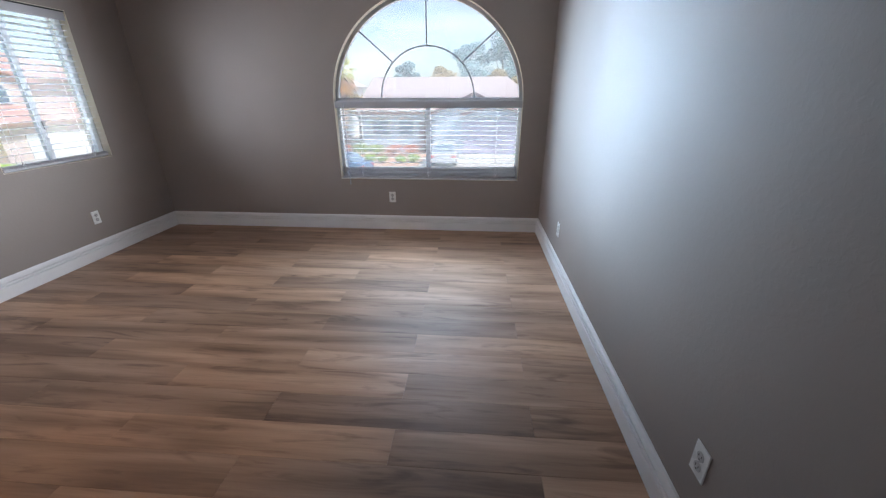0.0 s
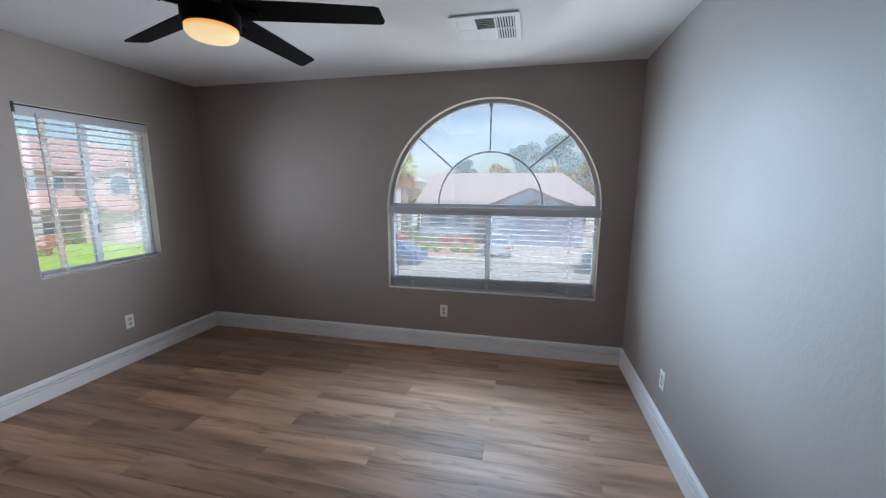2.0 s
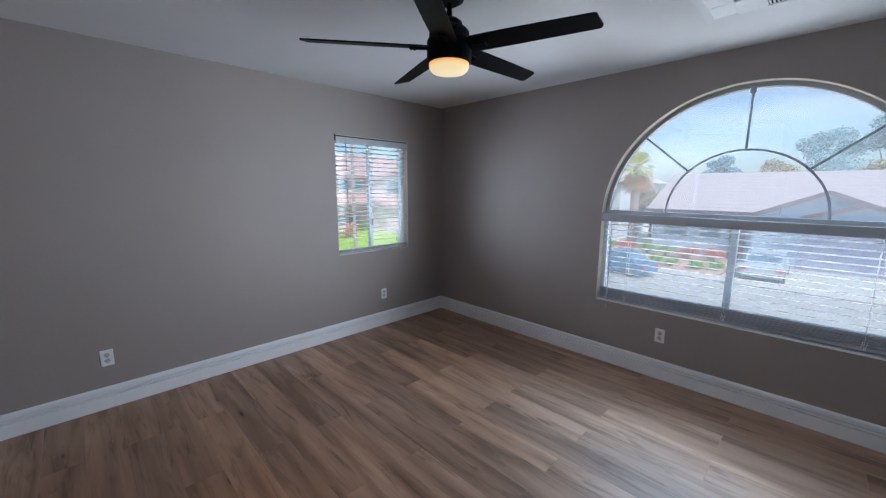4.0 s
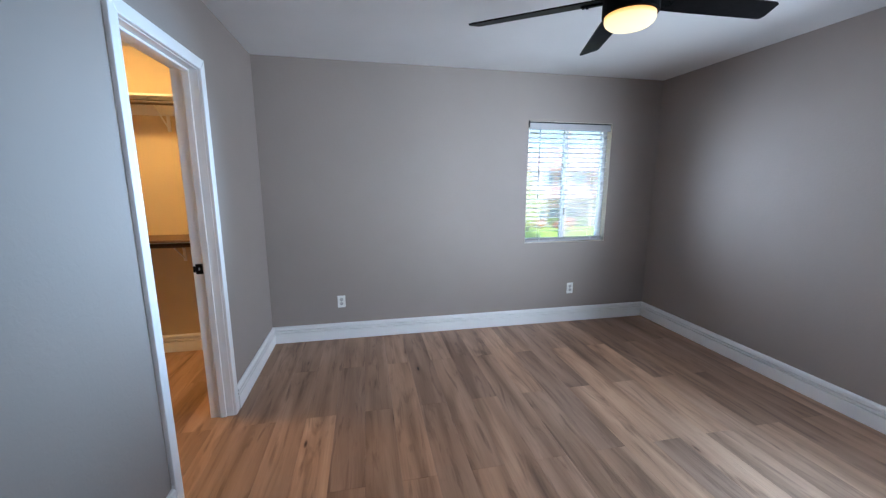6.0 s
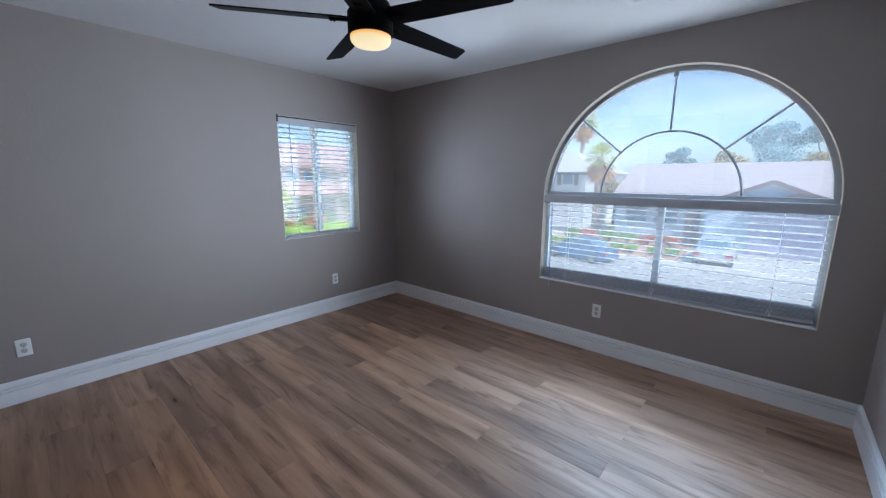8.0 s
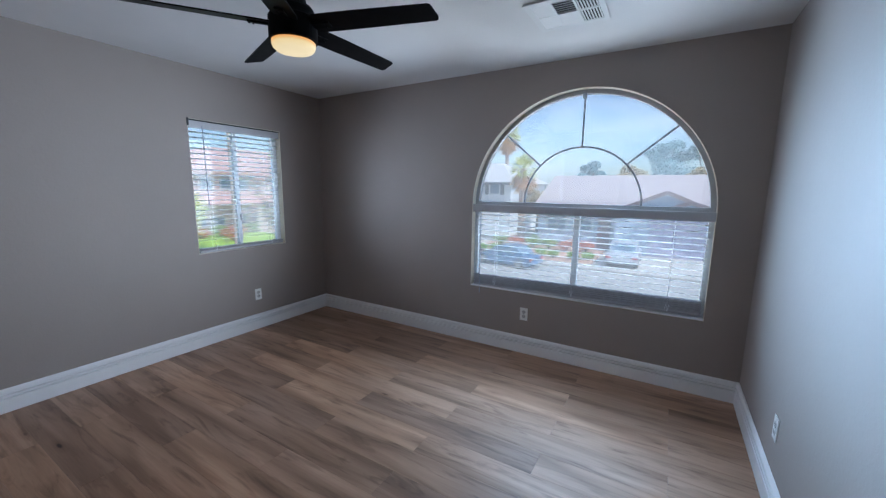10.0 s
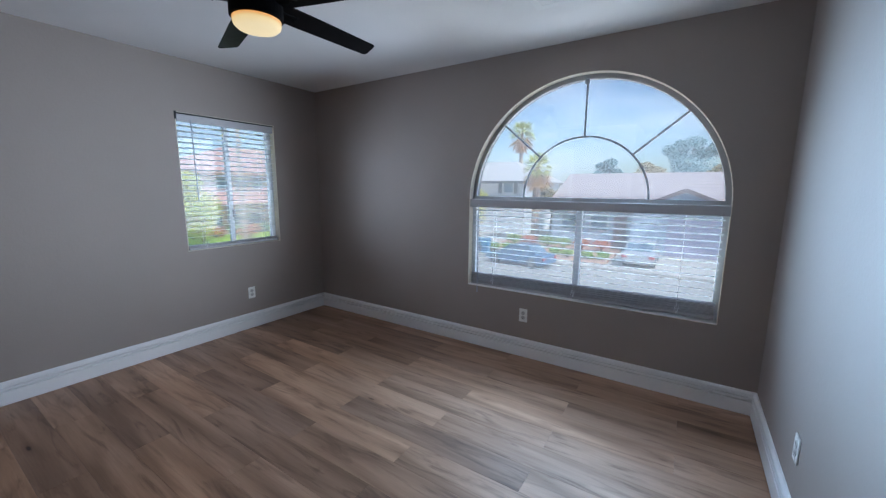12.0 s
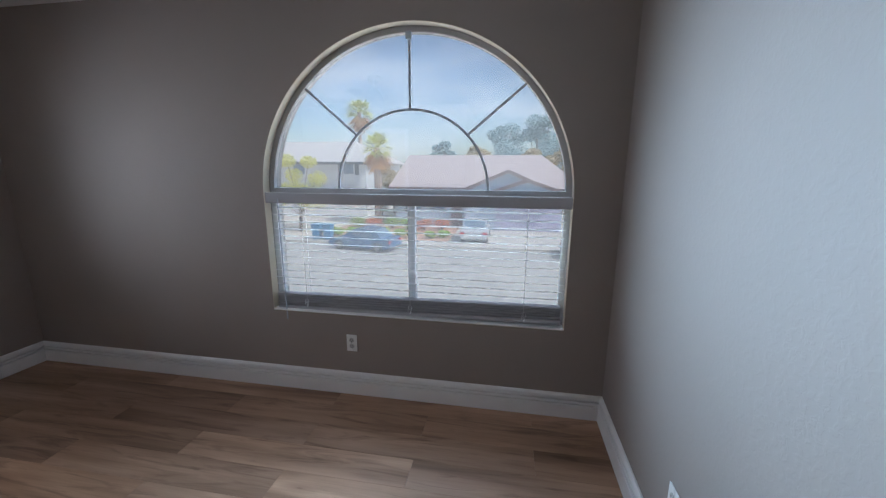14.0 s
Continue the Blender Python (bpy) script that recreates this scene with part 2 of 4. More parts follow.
M_PLATE = plain_mat("white_outlet_plastic", (0.82, 0.81, 0.79), 0.28, var=0.02)
M_RECEP = plain_mat("ivory_receptacle", (0.50, 0.49, 0.48), 0.35, var=0.02)
M_SLOT = plain_mat("dark_slot", (0.02, 0.02, 0.02), 0.6)
M_BLACK = plain_mat("matte_black_metal", (0.004, 0.004, 0.005), 0.6, metal=0.0, var=0.15, scale=20, spec=0.08)
M_BLADE = plain_mat("black_fan_blade", (0.004, 0.004, 0.005), 0.5, var=0.2, scale=14, spec=0.10)
M_STEEL = plain_mat("screw_steel", (0.5, 0.5, 0.5), 0.3, metal=1.0)
M_LAMP = glow("warm_lamp_glass", (1.0, 0.66, 0.28), 0.16)
shade_z = M_LAMP.node_tree.nodes.new("ShaderNodeSeparateXYZ")
shade_f = M_LAMP.node_tree.nodes.new("ShaderNodeMapRange")
shade_f.inputs["From Min"].default_value, shade_f.inputs["From Max"].default_value = 2.070, 2.108
M_LAMP.node_tree.links.new(coords(M_LAMP.node_tree.nodes), shade_z.inputs[0])
M_LAMP.node_tree.links.new(shade_z.outputs["Z"], shade_f.inputs["Value"])
M_LAMP.node_tree.links.new(ramp(M_LAMP.node_tree.nodes, M_LAMP.node_tree.links, shade_f.outputs[0], [(0.0, (1.0, 0.72, 0.36)), (0.55, (1.0, 0.66, 0.26)), (1.0, (1.0, 0.36, 0.05))]),
                           M_LAMP.node_tree.nodes["Principled BSDF"].inputs["Emission Color"])
M_BULB = glow("closet_lamp_glass", (1.0, 0.54, 0.16), 10.5)
M_PLANK = plank_wood("oak_plank", (0.84, 0.83, 0.82), (1.06, 1.04, 1.02))
M_PLANK_PALE = plank_wood("pale_oak_plank", (1.10, 1.08, 1.05), (1.24, 1.20, 1.14))
M_PLANK_DARK = plank_wood("dark_oak_plank", (0.76, 0.75, 0.76), (0.86, 0.85, 0.86))
M_SUB = plain_mat("dark_subfloor", (0.05, 0.04, 0.03), 0.9)
M_ROD = plain_mat("brown_closet_rod", (0.055, 0.026, 0.014), 0.4, var=0.2)
M_SHELF = plain_mat("brown_shelf_board", (0.16, 0.095, 0.06), 0.5, var=0.15)
M_DARK = plain_mat("duct_shade", (0.012, 0.012, 0.014), 0.9)
M_VENT = plain_mat("white_vent_enamel", (0.74, 0.74, 0.73), 0.4, var=0.02)
M_GROUND = plain_mat("pale_desert_ground", (0.52, 0.47, 0.41), 0.95, var=0.2, scale=0.5, bumpy=0.3, bscale=6)
M_STREET = plain_mat("sun_bleached_asphalt", (0.37, 0.355, 0.33), 0.9, var=0.10, scale=0.7, bumpy=0.2, bscale=30)
M_CONC = plain_mat("pale_concrete", (0.48, 0.45, 0.41), 0.9, var=0.08, scale=0.9, bumpy=0.2, bscale=20)
M_GRAVEL = plain_mat("red_gravel", (0.50, 0.31, 0.22), 0.95, var=0.3, scale=3, bumpy=0.6, bscale=15)
M_GRASS = plain_mat("lawn_grass", (0.42, 0.58, 0.05), 0.9, var=0.3, scale=1.5, bumpy=0.6, bscale=25)
M_PEACH = plain_mat("peach_stucco", (0.66, 0.52, 0.46), 0.9, var=0.06, scale=2, bumpy=0.3, bscale=30)
M_PINK = plain_mat("pink_stucco", (0.66, 0.45, 0.40), 0.9, var=0.06, scale=2, bumpy=0.3, bscale=30)
M_WHITEST = plain_mat("white_stucco", (0.72, 0.71, 0.70), 0.9, var=0.05, scale=2, bumpy=0.3, bscale=30)
# whitish stucco with the blue of the shaded front put into its colour
M_STUCCO_SHADED = plain_mat("blue_shaded_stucco", (0.50, 0.58, 0.69), 0.9, var=0.05, scale=2, bumpy=0.3, bscale=30)
M_GARAGE = plain_mat("mauve_garage_door", (0.47, 0.44, 0.58), 0.6, var=0.04)
M_FASCIA = plain_mat("brown_fascia", (0.24, 0.16, 0.15), 0.7, var=0.1)
M_ROOF = tile_roof("pinkish_concrete_roof_tile", (0.45, 0.365, 0.35), 0.22)
M_ROOFPALE = tile_roof("bleached_roof_tile", (0.52, 0.48, 0.455), 0.22)
M_ROOFRED = tile_roof("red_clay_roof_tile", (0.60, 0.34, 0.28), 0.22)
M_HGLASS = plain_mat("dark_house_glass", (0.14, 0.20, 0.27), 0.08, var=0.2, scale=1)
M_SHUT = plain_mat("dark_shutter", (0.05, 0.05, 0.06), 0.6)
M_CARW = plain_mat("silver_car_paint", (0.60, 0.61, 0.63), 0.25, metal=0.3, var=0.03)
M_CARB = plain_mat("blue_car_paint", (0.11, 0.22, 0.40), 0.25, metal=0.4, var=0.05)
M_TYRE = plain_mat("tyre_rubber", (0.02, 0.02, 0.02), 0.8)
M_TAIL = plain_mat("red_tail_lamp", (0.5, 0.02, 0.02), 0.2)
M_BIN = plain_mat("blue_bin_plastic", (0.05, 0.22, 0.42), 0.4)
M_BARK = plain_mat("grey_brown_bark", (0.20, 0.14, 0.10), 0.95, var=0.3, scale=6, bumpy=0.8, bscale=18)
M_PALMBARK = plain_mat("palm_bark", (0.46, 0.35, 0.27), 0.95, var=0.3, scale=5, bumpy=0.9, bscale=12)
M_LEAFG = leaf_mat("green_leaf", (0.20, 0.30, 0.03), (0.44, 0.56, 0.08))
M_LEAFB = leaf_mat("grey_green_leaf", (0.31, 0.45, 0.47), (0.43, 0.57, 0.58))
M_LEAFY = leaf_mat("yellow_bloom", (0.52, 0.53, 0.04), (0.78, 0.73, 0.08))
M_LEAFC = leaf_mat("bright_clipped_leaf", (0.24, 0.40, 0.02), (0.50, 0.68, 0.06))
M_LEAFP = leaf_mat("palm_leaf", (0.42, 0.47, 0.05), (0.72, 0.70, 0.14))
M_SKIRT = leaf_mat("dry_palm_leaf", (0.56, 0.27, 0.06), (0.76, 0.44, 0.12))
M_LEAFO = leaf_mat("orange_bloom", (0.55, 0.12, 0.05), (0.75, 0.28, 0.08))
M_TWIG = leaf_mat("dry_twig", (0.42, 0.31, 0.15), (0.60, 0.48, 0.24))

# ---- mesh helpers ----


def thing(name, m=Matrix(), label="", category="", group="", kind=""):
    ob = new(name)
    ob.matrix_world = m
    return tagged(ob, label, category, group, kind)


def part(name, bm, mat, parent=None, label="", smooth=False):
    me = bpy.data.meshes.new(name)
    bm.normal_update()
    bm.to_mesh(me)
    bm.free()
    me.materials.append(mat)
    if smooth:
        for p in me.polygons:
            p.use_smooth = True
    ob = new(name, me)
    if parent:
        ob.parent = parent
    if label:
        ob["label"] = label
    return ob


def box(bm, x0, x1, y0, y1, z0, z1, bevel=0.0, m=None):
    r = bmesh.ops.create_cube(bm, size=1.0)
    vs = r["verts"]
    for v in vs:
        v.co = Vector(((x0 + x1) / 2 + v.co.x * (x1 - x0), (y0 + y1) / 2 + v.co.y * (y1 - y0), (z0 + z1) / 2 + v.co.z * (z1 - z0)))
    if bevel:
        es = list({e for v in vs for e in v.link_edges})
        g = bmesh.ops.bevel(bm, geom=es, offset=bevel, segments=1, affect="EDGES", profile=0.5)
        vs = list({v for f in g["faces"] for v in f.verts} | {v for v in vs if v.is_valid})
    if m is not None:
        bmesh.ops.transform(bm, matrix=m, verts=vs)
    return vs


def boxed(*a, **k):
    bm = bmesh.new()
    box(bm, *a, **k)
    return bm


def cyl(bm, r0, r1, z0, z1, n=24, m=None, caps=True):
    r = bmesh.ops.create_cone(bm, cap_ends=caps, segments=n, radius1=r0, radius2=r1, depth=z1 - z0)
    bmesh.ops.translate(bm, verts=r["verts"], vec=(0, 0, (z0 + z1) / 2))
    if m is not None:
        bmesh.ops.transform(bm, matrix=m, verts=r["verts"])


def rod(bm, a, b, r0, r1=None, n=8):
    a, b = Vector(a), Vector(b)
    m = Matrix.Translation(a) @ (b - a).to_track_quat("Z", "Y").to_matrix().to_4x4()
    cyl(bm, r0, r0 if r1 is None else r1, 0, (b - a).length, n, m)


def lathe(bm, prof, n=32):
    """Turn a profile of (radius, z) round the z axis."""
    rings = []
    for r, z in prof:
        rings.append([bm.verts.new((r * math.cos(2 * math.pi * i / n), r * math.sin(2 * math.pi * i / n), z)) for i in range(n)])
    for a, b in zip(rings, rings[1:]):
        for i in range(n):
            bm.faces.new((a[i], a[(i + 1) % n], b[(i + 1) % n], b[i]))
    bm.faces.new(rings[0][::-1])
    bm.faces.new(rings[-1])


def slab(bm, outer, holes, place, thick):
    """A flat plate with holes: 2D loops put in space by place(u, v, depth), from depth 0 to thick."""
    caps = []
    for d in (0.0, thick):
        edges, loops = [], []
        for loop in (outer, *holes):
            vs = [bm.verts.new(place(u, v, d)) for u, v in loop]
            edges += [bm.edges.new((vs[i], vs[(i + 1) % len(vs)])) for i in range(len(vs))]
            loops.append(vs)
        bmesh.ops.triangle_fill(bm, use_beauty=True, use_dissolve=False, edges=edges)
        caps.append(loops)
    for la, lb in zip(*caps):
        for i in range(len(la)):
            j = (i + 1) % len(la)
            bm.faces.new((la[i], la[j], lb[j], lb[i]))
    bmesh.ops.recalc_face_normals(bm, faces=bm.faces)


def rect(u0, u1, v0, v1):
    return [(u0, v0), (u1, v0), (u1, v1), (u0, v1)]


def prism(bm, loop, place, thick):
    slab(bm, loop, [], place, thick)


def band(bm, pts, w, place, thick):
    """A strip of width w along a 2D polyline, with depth."""
    l, r = [], []
    for i, p in enumerate(pts):
        a, b = Vector(pts[max(i - 1, 0)]), Vector(pts[min(i + 1, len(pts) - 1)])
        d = (b - a).normalized()
        nrm = Vector((-d.y, d.x)) * w / 2
        l.append(tuple(Vector(p) + nrm))
        r.append(tuple(Vector(p) - nrm))
    rows = [[bm.verts.new(place(u, v, dd)) for u, v in s] for s, dd in ((l, 0), (r, 0), (r, thick), (l, thick))]
    for i in range(len(pts) - 1):
        for k in range(4):
            a, b = rows[k], rows[(k + 1) % 4]
            bm.faces.new((a[i], a[i + 1], b[i + 1], b[i]))
    for i in (0, -1):
        bm.faces.new([rw[i] for rw in rows])
    bmesh.ops.recalc_face_normals(bm, faces=bm.faces)


def arc(cx, cz, r, a0, a1, n):
    return [(cx + r * math.cos(radians(a0 + (a1 - a0) * i / n)), cz + r * math.sin(radians(a0 + (a1 - a0) * i / n))) for i in range(n + 1)]


def structure(name, bm, mat, label, category="wall"):
    return tagged(part(name, bm, mat), label, category, kind="structure")


# ---- the room: x from west to east, y from south to north ----
W, S, H = -4.06, -3.80, 2.44
T = 0.12                                   # inner wall thickness
HALL_W, HALL_S, CL_S = -1.28, -5.4, -5.3
AX, AZ, AR = -1.161, 1.303, 0.917           # arched window: centre, spring line, radius
A0, A1, SILL = AX - AR, AX + AR, 0.549
WY0, WY1, WZ0, WZ1 = -1.412, -0.533, 0.848, 2.012
DX0, DX1, DZ = -2.98, -2.28, 2.04          # closet doorway


def on_north(u, v, d):
    return (u, d, v)


def on_west(u, v, d):
    return (W - d, u, v)


def on_south(u, v, d):
    return (u, S - d, v)


arch_loop = [(A0, SILL), (A1, SILL)] + arc(AX, AZ, AR, 0, 180, 56)
bm = bmesh.new()
slab(bm, rect(W - 0.25, 0.2, -0.3, H + 0.1), [arch_loop], on_north, 0.19)
structure("wall_north", bm, M_WALL, "greige textured wall with an arched window opening")
bm = bmesh.new()
slab(bm, rect(S - T, 0, -0.3, H + 0.1), [rect(WY0, WY1, WZ0, WZ1)], on_west, 0.19)
structure("wall_west", bm, M_WALL, "greige textured wall with a small window opening")
structure("wall_east", boxed(0, 0.15, HALL_S, 0, -0.3, H + 0.1), M_WALL, "greige hand-textured wall with eggshell sheen")
bm = bmesh.new()
slab(bm, [(W, -0.3), (HALL_W, -0.3), (HALL_W, H + 0.1), (W, H + 0.1)], [rect(DX0 - 0.02, DX1 + 0.02, -0.02, DZ + 0.02)], on_south, T)
structure("wall_south", bm, M_WALL, "greige wall with the closet doorway")
structure("wall_hall_west", boxed(HALL_W - T, HALL_W, HALL_S, S - T, -0.3, H + 0.1), M_WALL, "greige wall of the entry passage")
structure("wall_hall_south", boxed(HALL_W - T, 0.15, HALL_S - 0.1, HALL_S, -0.3, H + 0.1), M_WALL, "greige end wall of the entry passage")
structure("wall_closet_west", boxed(W - 0.19, W, CL_S, S - T, -0.3, H + 0.1), M_CLOSET, "closet wall with warm lamp glow put into its cream colour")
structure("wall_closet_south", boxed(W - 0.19, HALL_W - T, CL_S - 0.1, CL_S, -0.3, H + 0.1), M_CLOSET, "closet end wall with lamp glow put into its cream colour")
structure("wall_closet_north", boxed(W, DX0 - 0.1, S - T - 0.012, S - T, 0, H), M_CLOSET, "closet wall beside the doorway with lamp glow put into its cream colour")
structure("ceiling", boxed(W - 0.25, 0.2, HALL_S - 0.1, 0.2, H, H + 0.12), M_CEIL, "white lightly textured flat ceiling", "ceiling")


def base_profile(h=0.155, t=0.022):
    return [(0, 0.003), (t, 0.003), (t, h * 0.575), (t * 0.94, h * 0.59), (t * 0.08, h * 0.592), (t * 0.08, h * 0.648), (t * 0.90, h * 0.650), (t * 0.94, h * 0.66), (t * 0.92, h * 0.735), (t * 0.06, h * 0.738), (t * 0.06, h * 0.794),
            (t * 0.82, h * 0.796), (t * 0.86, h * 0.806), (t * 0.78, h * 0.93), (t * 0.4, h), (0, h)]


def baseboard(a, b, label):
    """Stepped skirting along a wall from a to b, room on the left-hand side."""
    a, b = Vector((*a, 0)), Vector((*b, 0))
    d = (b - a).normalized()
    inw = Vector((-d.y, d.x, 0))
    bm = bmesh.new()
    ends = [[bm.verts.new(p + inw * u + Vector((0, 0, v + 0.001))) for u, v in base_profile()] for p in (a, b)]
    k = len(ends[0])
    for i in range(k):
        bm.faces.new((ends[0][i], ends[1][i], ends[1][(i + 1) % k], ends[0][(i + 1) % k]))
    for e in ends:
        bm.faces.new(e)
    bmesh.ops.recalc_face_normals(bm, faces=bm.faces)
    return tagged(part("baseboard", bm, M_TRIM), label, "baseboard", kind="structure")


BL = "tall white stepped baseboard along the wall"
baseboard((0, 0), (W, 0), BL)
baseboard((W, -0.0172), (W, S), BL)
baseboard((W + 0.0172, S), (DX0 - 0.06, S), BL)
baseboard((DX1 + 0.06, S), (HALL_W, S), BL)
baseboard((0, HALL_S), (0, -0.0172), BL)
baseboard((W, S - T - 0.014), (W, CL_S), "white stepped baseboard inside the closet")
baseboard((W + 0.0172, CL_S), (HALL_W - T, CL_S), "white stepped baseboard inside the closet")

# closet doorway trim
door = thing("door_1", pose(0, 0, 0), "open closet doorway with white casing and jamb", "doorway", kind="structure")
CW = 0.058


def casing_bm(loop):
    bm = bmesh.new()
    prism(bm, loop, lambda u, v, d: (u, S + d, v), 0.017)
    es = [e for e in bm.edges if all(abs(v.co.y - S - 0.017) < 1e-5 for v in e.verts) and len(e.link_faces) == 2 and e.calc_face_angle(0) > 1]
    bmesh.ops.bevel(bm, geom=es, offset=0.005, segments=2, affect="EDGES", profile=0.5)
    return bm


part("casing", casing_bm([(DX0 - CW, 0), (DX0, 0), (DX0, DZ), (DX0 - CW, DZ + CW)]), M_TRIM, door)
part("casing", casing_bm([(DX1, 0), (DX1 + CW, 0), (DX1 + CW, DZ + CW), (DX1, DZ)]), M_TRIM, door)
part("casing", casing_bm([(DX0, DZ + 0.0005), (DX1, DZ + 0.0005), (DX1 + CW, DZ + CW + 0.0005), (DX0 - CW, DZ + CW + 0.0005)]), M_TRIM, door)
J = 0.019
part("jamb", boxed(DX0 - J, DX0 + 0.003, S - T - 0.012, S - 0.001, 0.001, DZ + J), M_TRIM, door)
part("jamb", boxed(DX1 - 0.003, DX1 + J, S - T - 0.012, S - 0.001, 0.001, DZ + J), M_TRIM, door)
part("jamb", boxed(DX0 + 0.003, DX1 - 0.003, S - T - 0.012, S - 0.001, DZ - 0.003, DZ + J), M_TRIM, door)
part("stop", boxed(DX0 + 0.003, DX0 + 0.015, S - 0.075, S - 0.04, 0.001, DZ - 0.003, bevel=0.002), M_TRIM, door)
part("stop", boxed(DX1 - 0.015, DX1 - 0.003, S - 0.075, S - 0.04, 0.001, DZ - 0.003, bevel=0.002), M_TRIM, door)
part("stop", boxed(DX0 + 0.015, DX1 - 0.015, S - 0.075, S - 0.04, DZ - 0.015, DZ - 0.003, bevel=0.002), M_TRIM, door)
strike = bmesh.new()
slab(strike, rect(S - 0.118, S - 0.080, 0.92, 0.98), [rect(S - 0.104, S - 0.095, 0.942, 0.958)], lambda u, v, d: (DX0 + 0.0032 + d, u, v), 0.002)
box(strike, DX0 + 0.0032, DX0 + 0.008, S - 0.131, S - 0.118, 0.932, 0.968, bevel=0.0015)
part("strike_plate", strike, M_BLACK, door, "black metal strike plate")

# ---- windows ----
GY = 0.085                                 # depth of the glass behind the wall face
win = thing("window_1", pose(0, 0, 0), "arched white vinyl window with sunburst grille", "window", kind="structure")
FW = 0.034
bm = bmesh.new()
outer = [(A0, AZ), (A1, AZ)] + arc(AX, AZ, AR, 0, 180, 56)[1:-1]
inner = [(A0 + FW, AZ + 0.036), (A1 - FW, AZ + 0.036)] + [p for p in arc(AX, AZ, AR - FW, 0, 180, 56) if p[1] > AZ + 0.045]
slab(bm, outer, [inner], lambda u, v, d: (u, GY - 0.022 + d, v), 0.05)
part("window_frame", bm, M_VINYL_SHADED, win)
bm = bmesh.new()
slab(bm, rect(A0, A1, SILL, AZ - 0.001), [rect(A0 + FW, AX - 0.022, SILL + 0.035, AZ - 0.03), rect(AX + 0.022, A1 - FW, SILL + 0.035, AZ - 0.03)],
     lambda u, v, d: (u, GY - 0.014 + d, v), 0.05)
part("window_frame", bm, M_VINYL_LIT, win)
ins = lambda u, v, d: (u, GY - 0.012 + d, v)
IR, IZ = 0.453, 1.335
bm = bmesh.new()
band(bm, arc(AX, IZ, IR, 0, 180, 48), 0.013, ins, 0.012)
part("grille_arc", bm, M_GRILLE, win, "thin grey half-round grille bar")
for ang in (43.2, 90, 136):
    c, s = math.cos(radians(ang)), math.sin(radians(ang))
    bm = bmesh.new()
    band(bm, [(AX + (IR + 0.007) * c, IZ + (IR + 0.007) * s), (AX + (AR - FW) * c, AZ + (AR - FW) * s)], 0.013, ins, 0.012)
    part("grille_spoke", bm, M_GRILLE, win, "thin grey radial grille bar")
bm = bmesh.new()
box(bm, AX - 0.016, AX + 0.016, GY - 0.03, GY - 0.012, AZ + AR - FW - 0.035, AZ + AR - FW + 0.004, bevel=0.002)
part("grille_clip", bm, M_GRILLE, win)


bm = bmesh.new()
small = [(AX + (u - AX) * (AR - 0.003) / AR, v + 0.003 if v < AZ - 0.1 else AZ + (v - AZ) * (AR - 0.003) / AR) for u, v in arch_loop]
slab(bm, arch_loop, [small], lambda u, v, d: (u, -0.0015 + d, v), GY - 0.024)
part("window_return", bm, M_RETURN, win, "return of the window opening with daylight put into its cream colour")


def pane(loop, place, parent, glass=None):
    bm = bmesh.new()
    bm.faces.new([bm.verts.new(place(u, v, 0)) for u, v in loop])
    ob = part("pane", bm, glass or M_GLASS, parent, "glass darkened to dim the view, with a pale glare haze added")
    ob.visible_shadow = False


gl_n = lambda u, v, d: (u, GY + 0.006, v)
pane([(A0 + 0.02, AZ + 0.02), (A1 - 0.02, AZ + 0.02)] + [p for p in arc(AX, AZ, AR - 0.02, 0, 180, 56) if p[1] > AZ + 0.03], gl_n, win)
pane(rect(A0 + 0.02, AX, SILL + 0.02, AZ - 0.02), gl_n, win, M_GLASS_LOW)
pane(rect(AX, A1 - 0.02, SILL + 0.02, AZ - 0.02), lambda u, v, d: (u, GY + 0.016, v), win, M_GLASS_LOW)
sillb = boxed(A0 + 0.004, A1 - 0.004, -0.010, GY - 0.026, SILL + 0.0035, SILL + 0.013, bevel=0.003)
part("window_sill", sillb, M_TRIM, win, "white painted sill")

win2 = thing("window_2", pose(0, 0, 0), "white vinyl sliding window in the side wall", "window", kind="structure")
WM = (WY0 + WY1) / 2
fr_w = lambda u, v, d: (W - GY + 0.014 - d, u, v)
bm = bmesh.new()
slab(bm, rect(WY0, WY1, WZ0, WZ1), [rect(WY0 + FW, WM - 0.017, WZ0 + 0.035, WZ1 - 0.03), rect(WM + 0.015, WY1 - FW - 0.008, WZ0 + 0.035, WZ1 - 0.03)], fr_w, 0.05)
part("window_frame", bm, M_VINYL_LIT, win2)
bm = bmesh.new()
slab(bm, rect(WY0, WY1, WZ0, WZ1), [rect(WY0 + 0.003, WY1 - 0.003, WZ0 + 0.003, WZ1 - 0.003)], lambda u, v, d: (W + 0.0015 - d, u, v), GY - 0.018)
part("window_return", bm, M_RETURN, win2, "return of the window opening with daylight put into its cream colour")
bm = boxed(W - GY + 0.014, W - GY + 0.03, WM + 0.0, WM + 0.022, 1.12, 1.19, bevel=0.003)
part("sash_latch", bm, M_VINYL_SHADED, win2)
gl_w = lambda u, v, d: (W - GY - 0.006, u, v)
pane(rect(WY0 + 0.02, WM, WZ0 + 0.02, WZ1 - 0.02), gl_w, win2, M_GLASS_SIDE)
pane(rect(WM, WY1 - 0.02, WZ0 + 0.02, WZ1 - 0.02), lambda u, v, d: (W - GY - 0.016, u, v), win2, M_GLASS_HAZY)


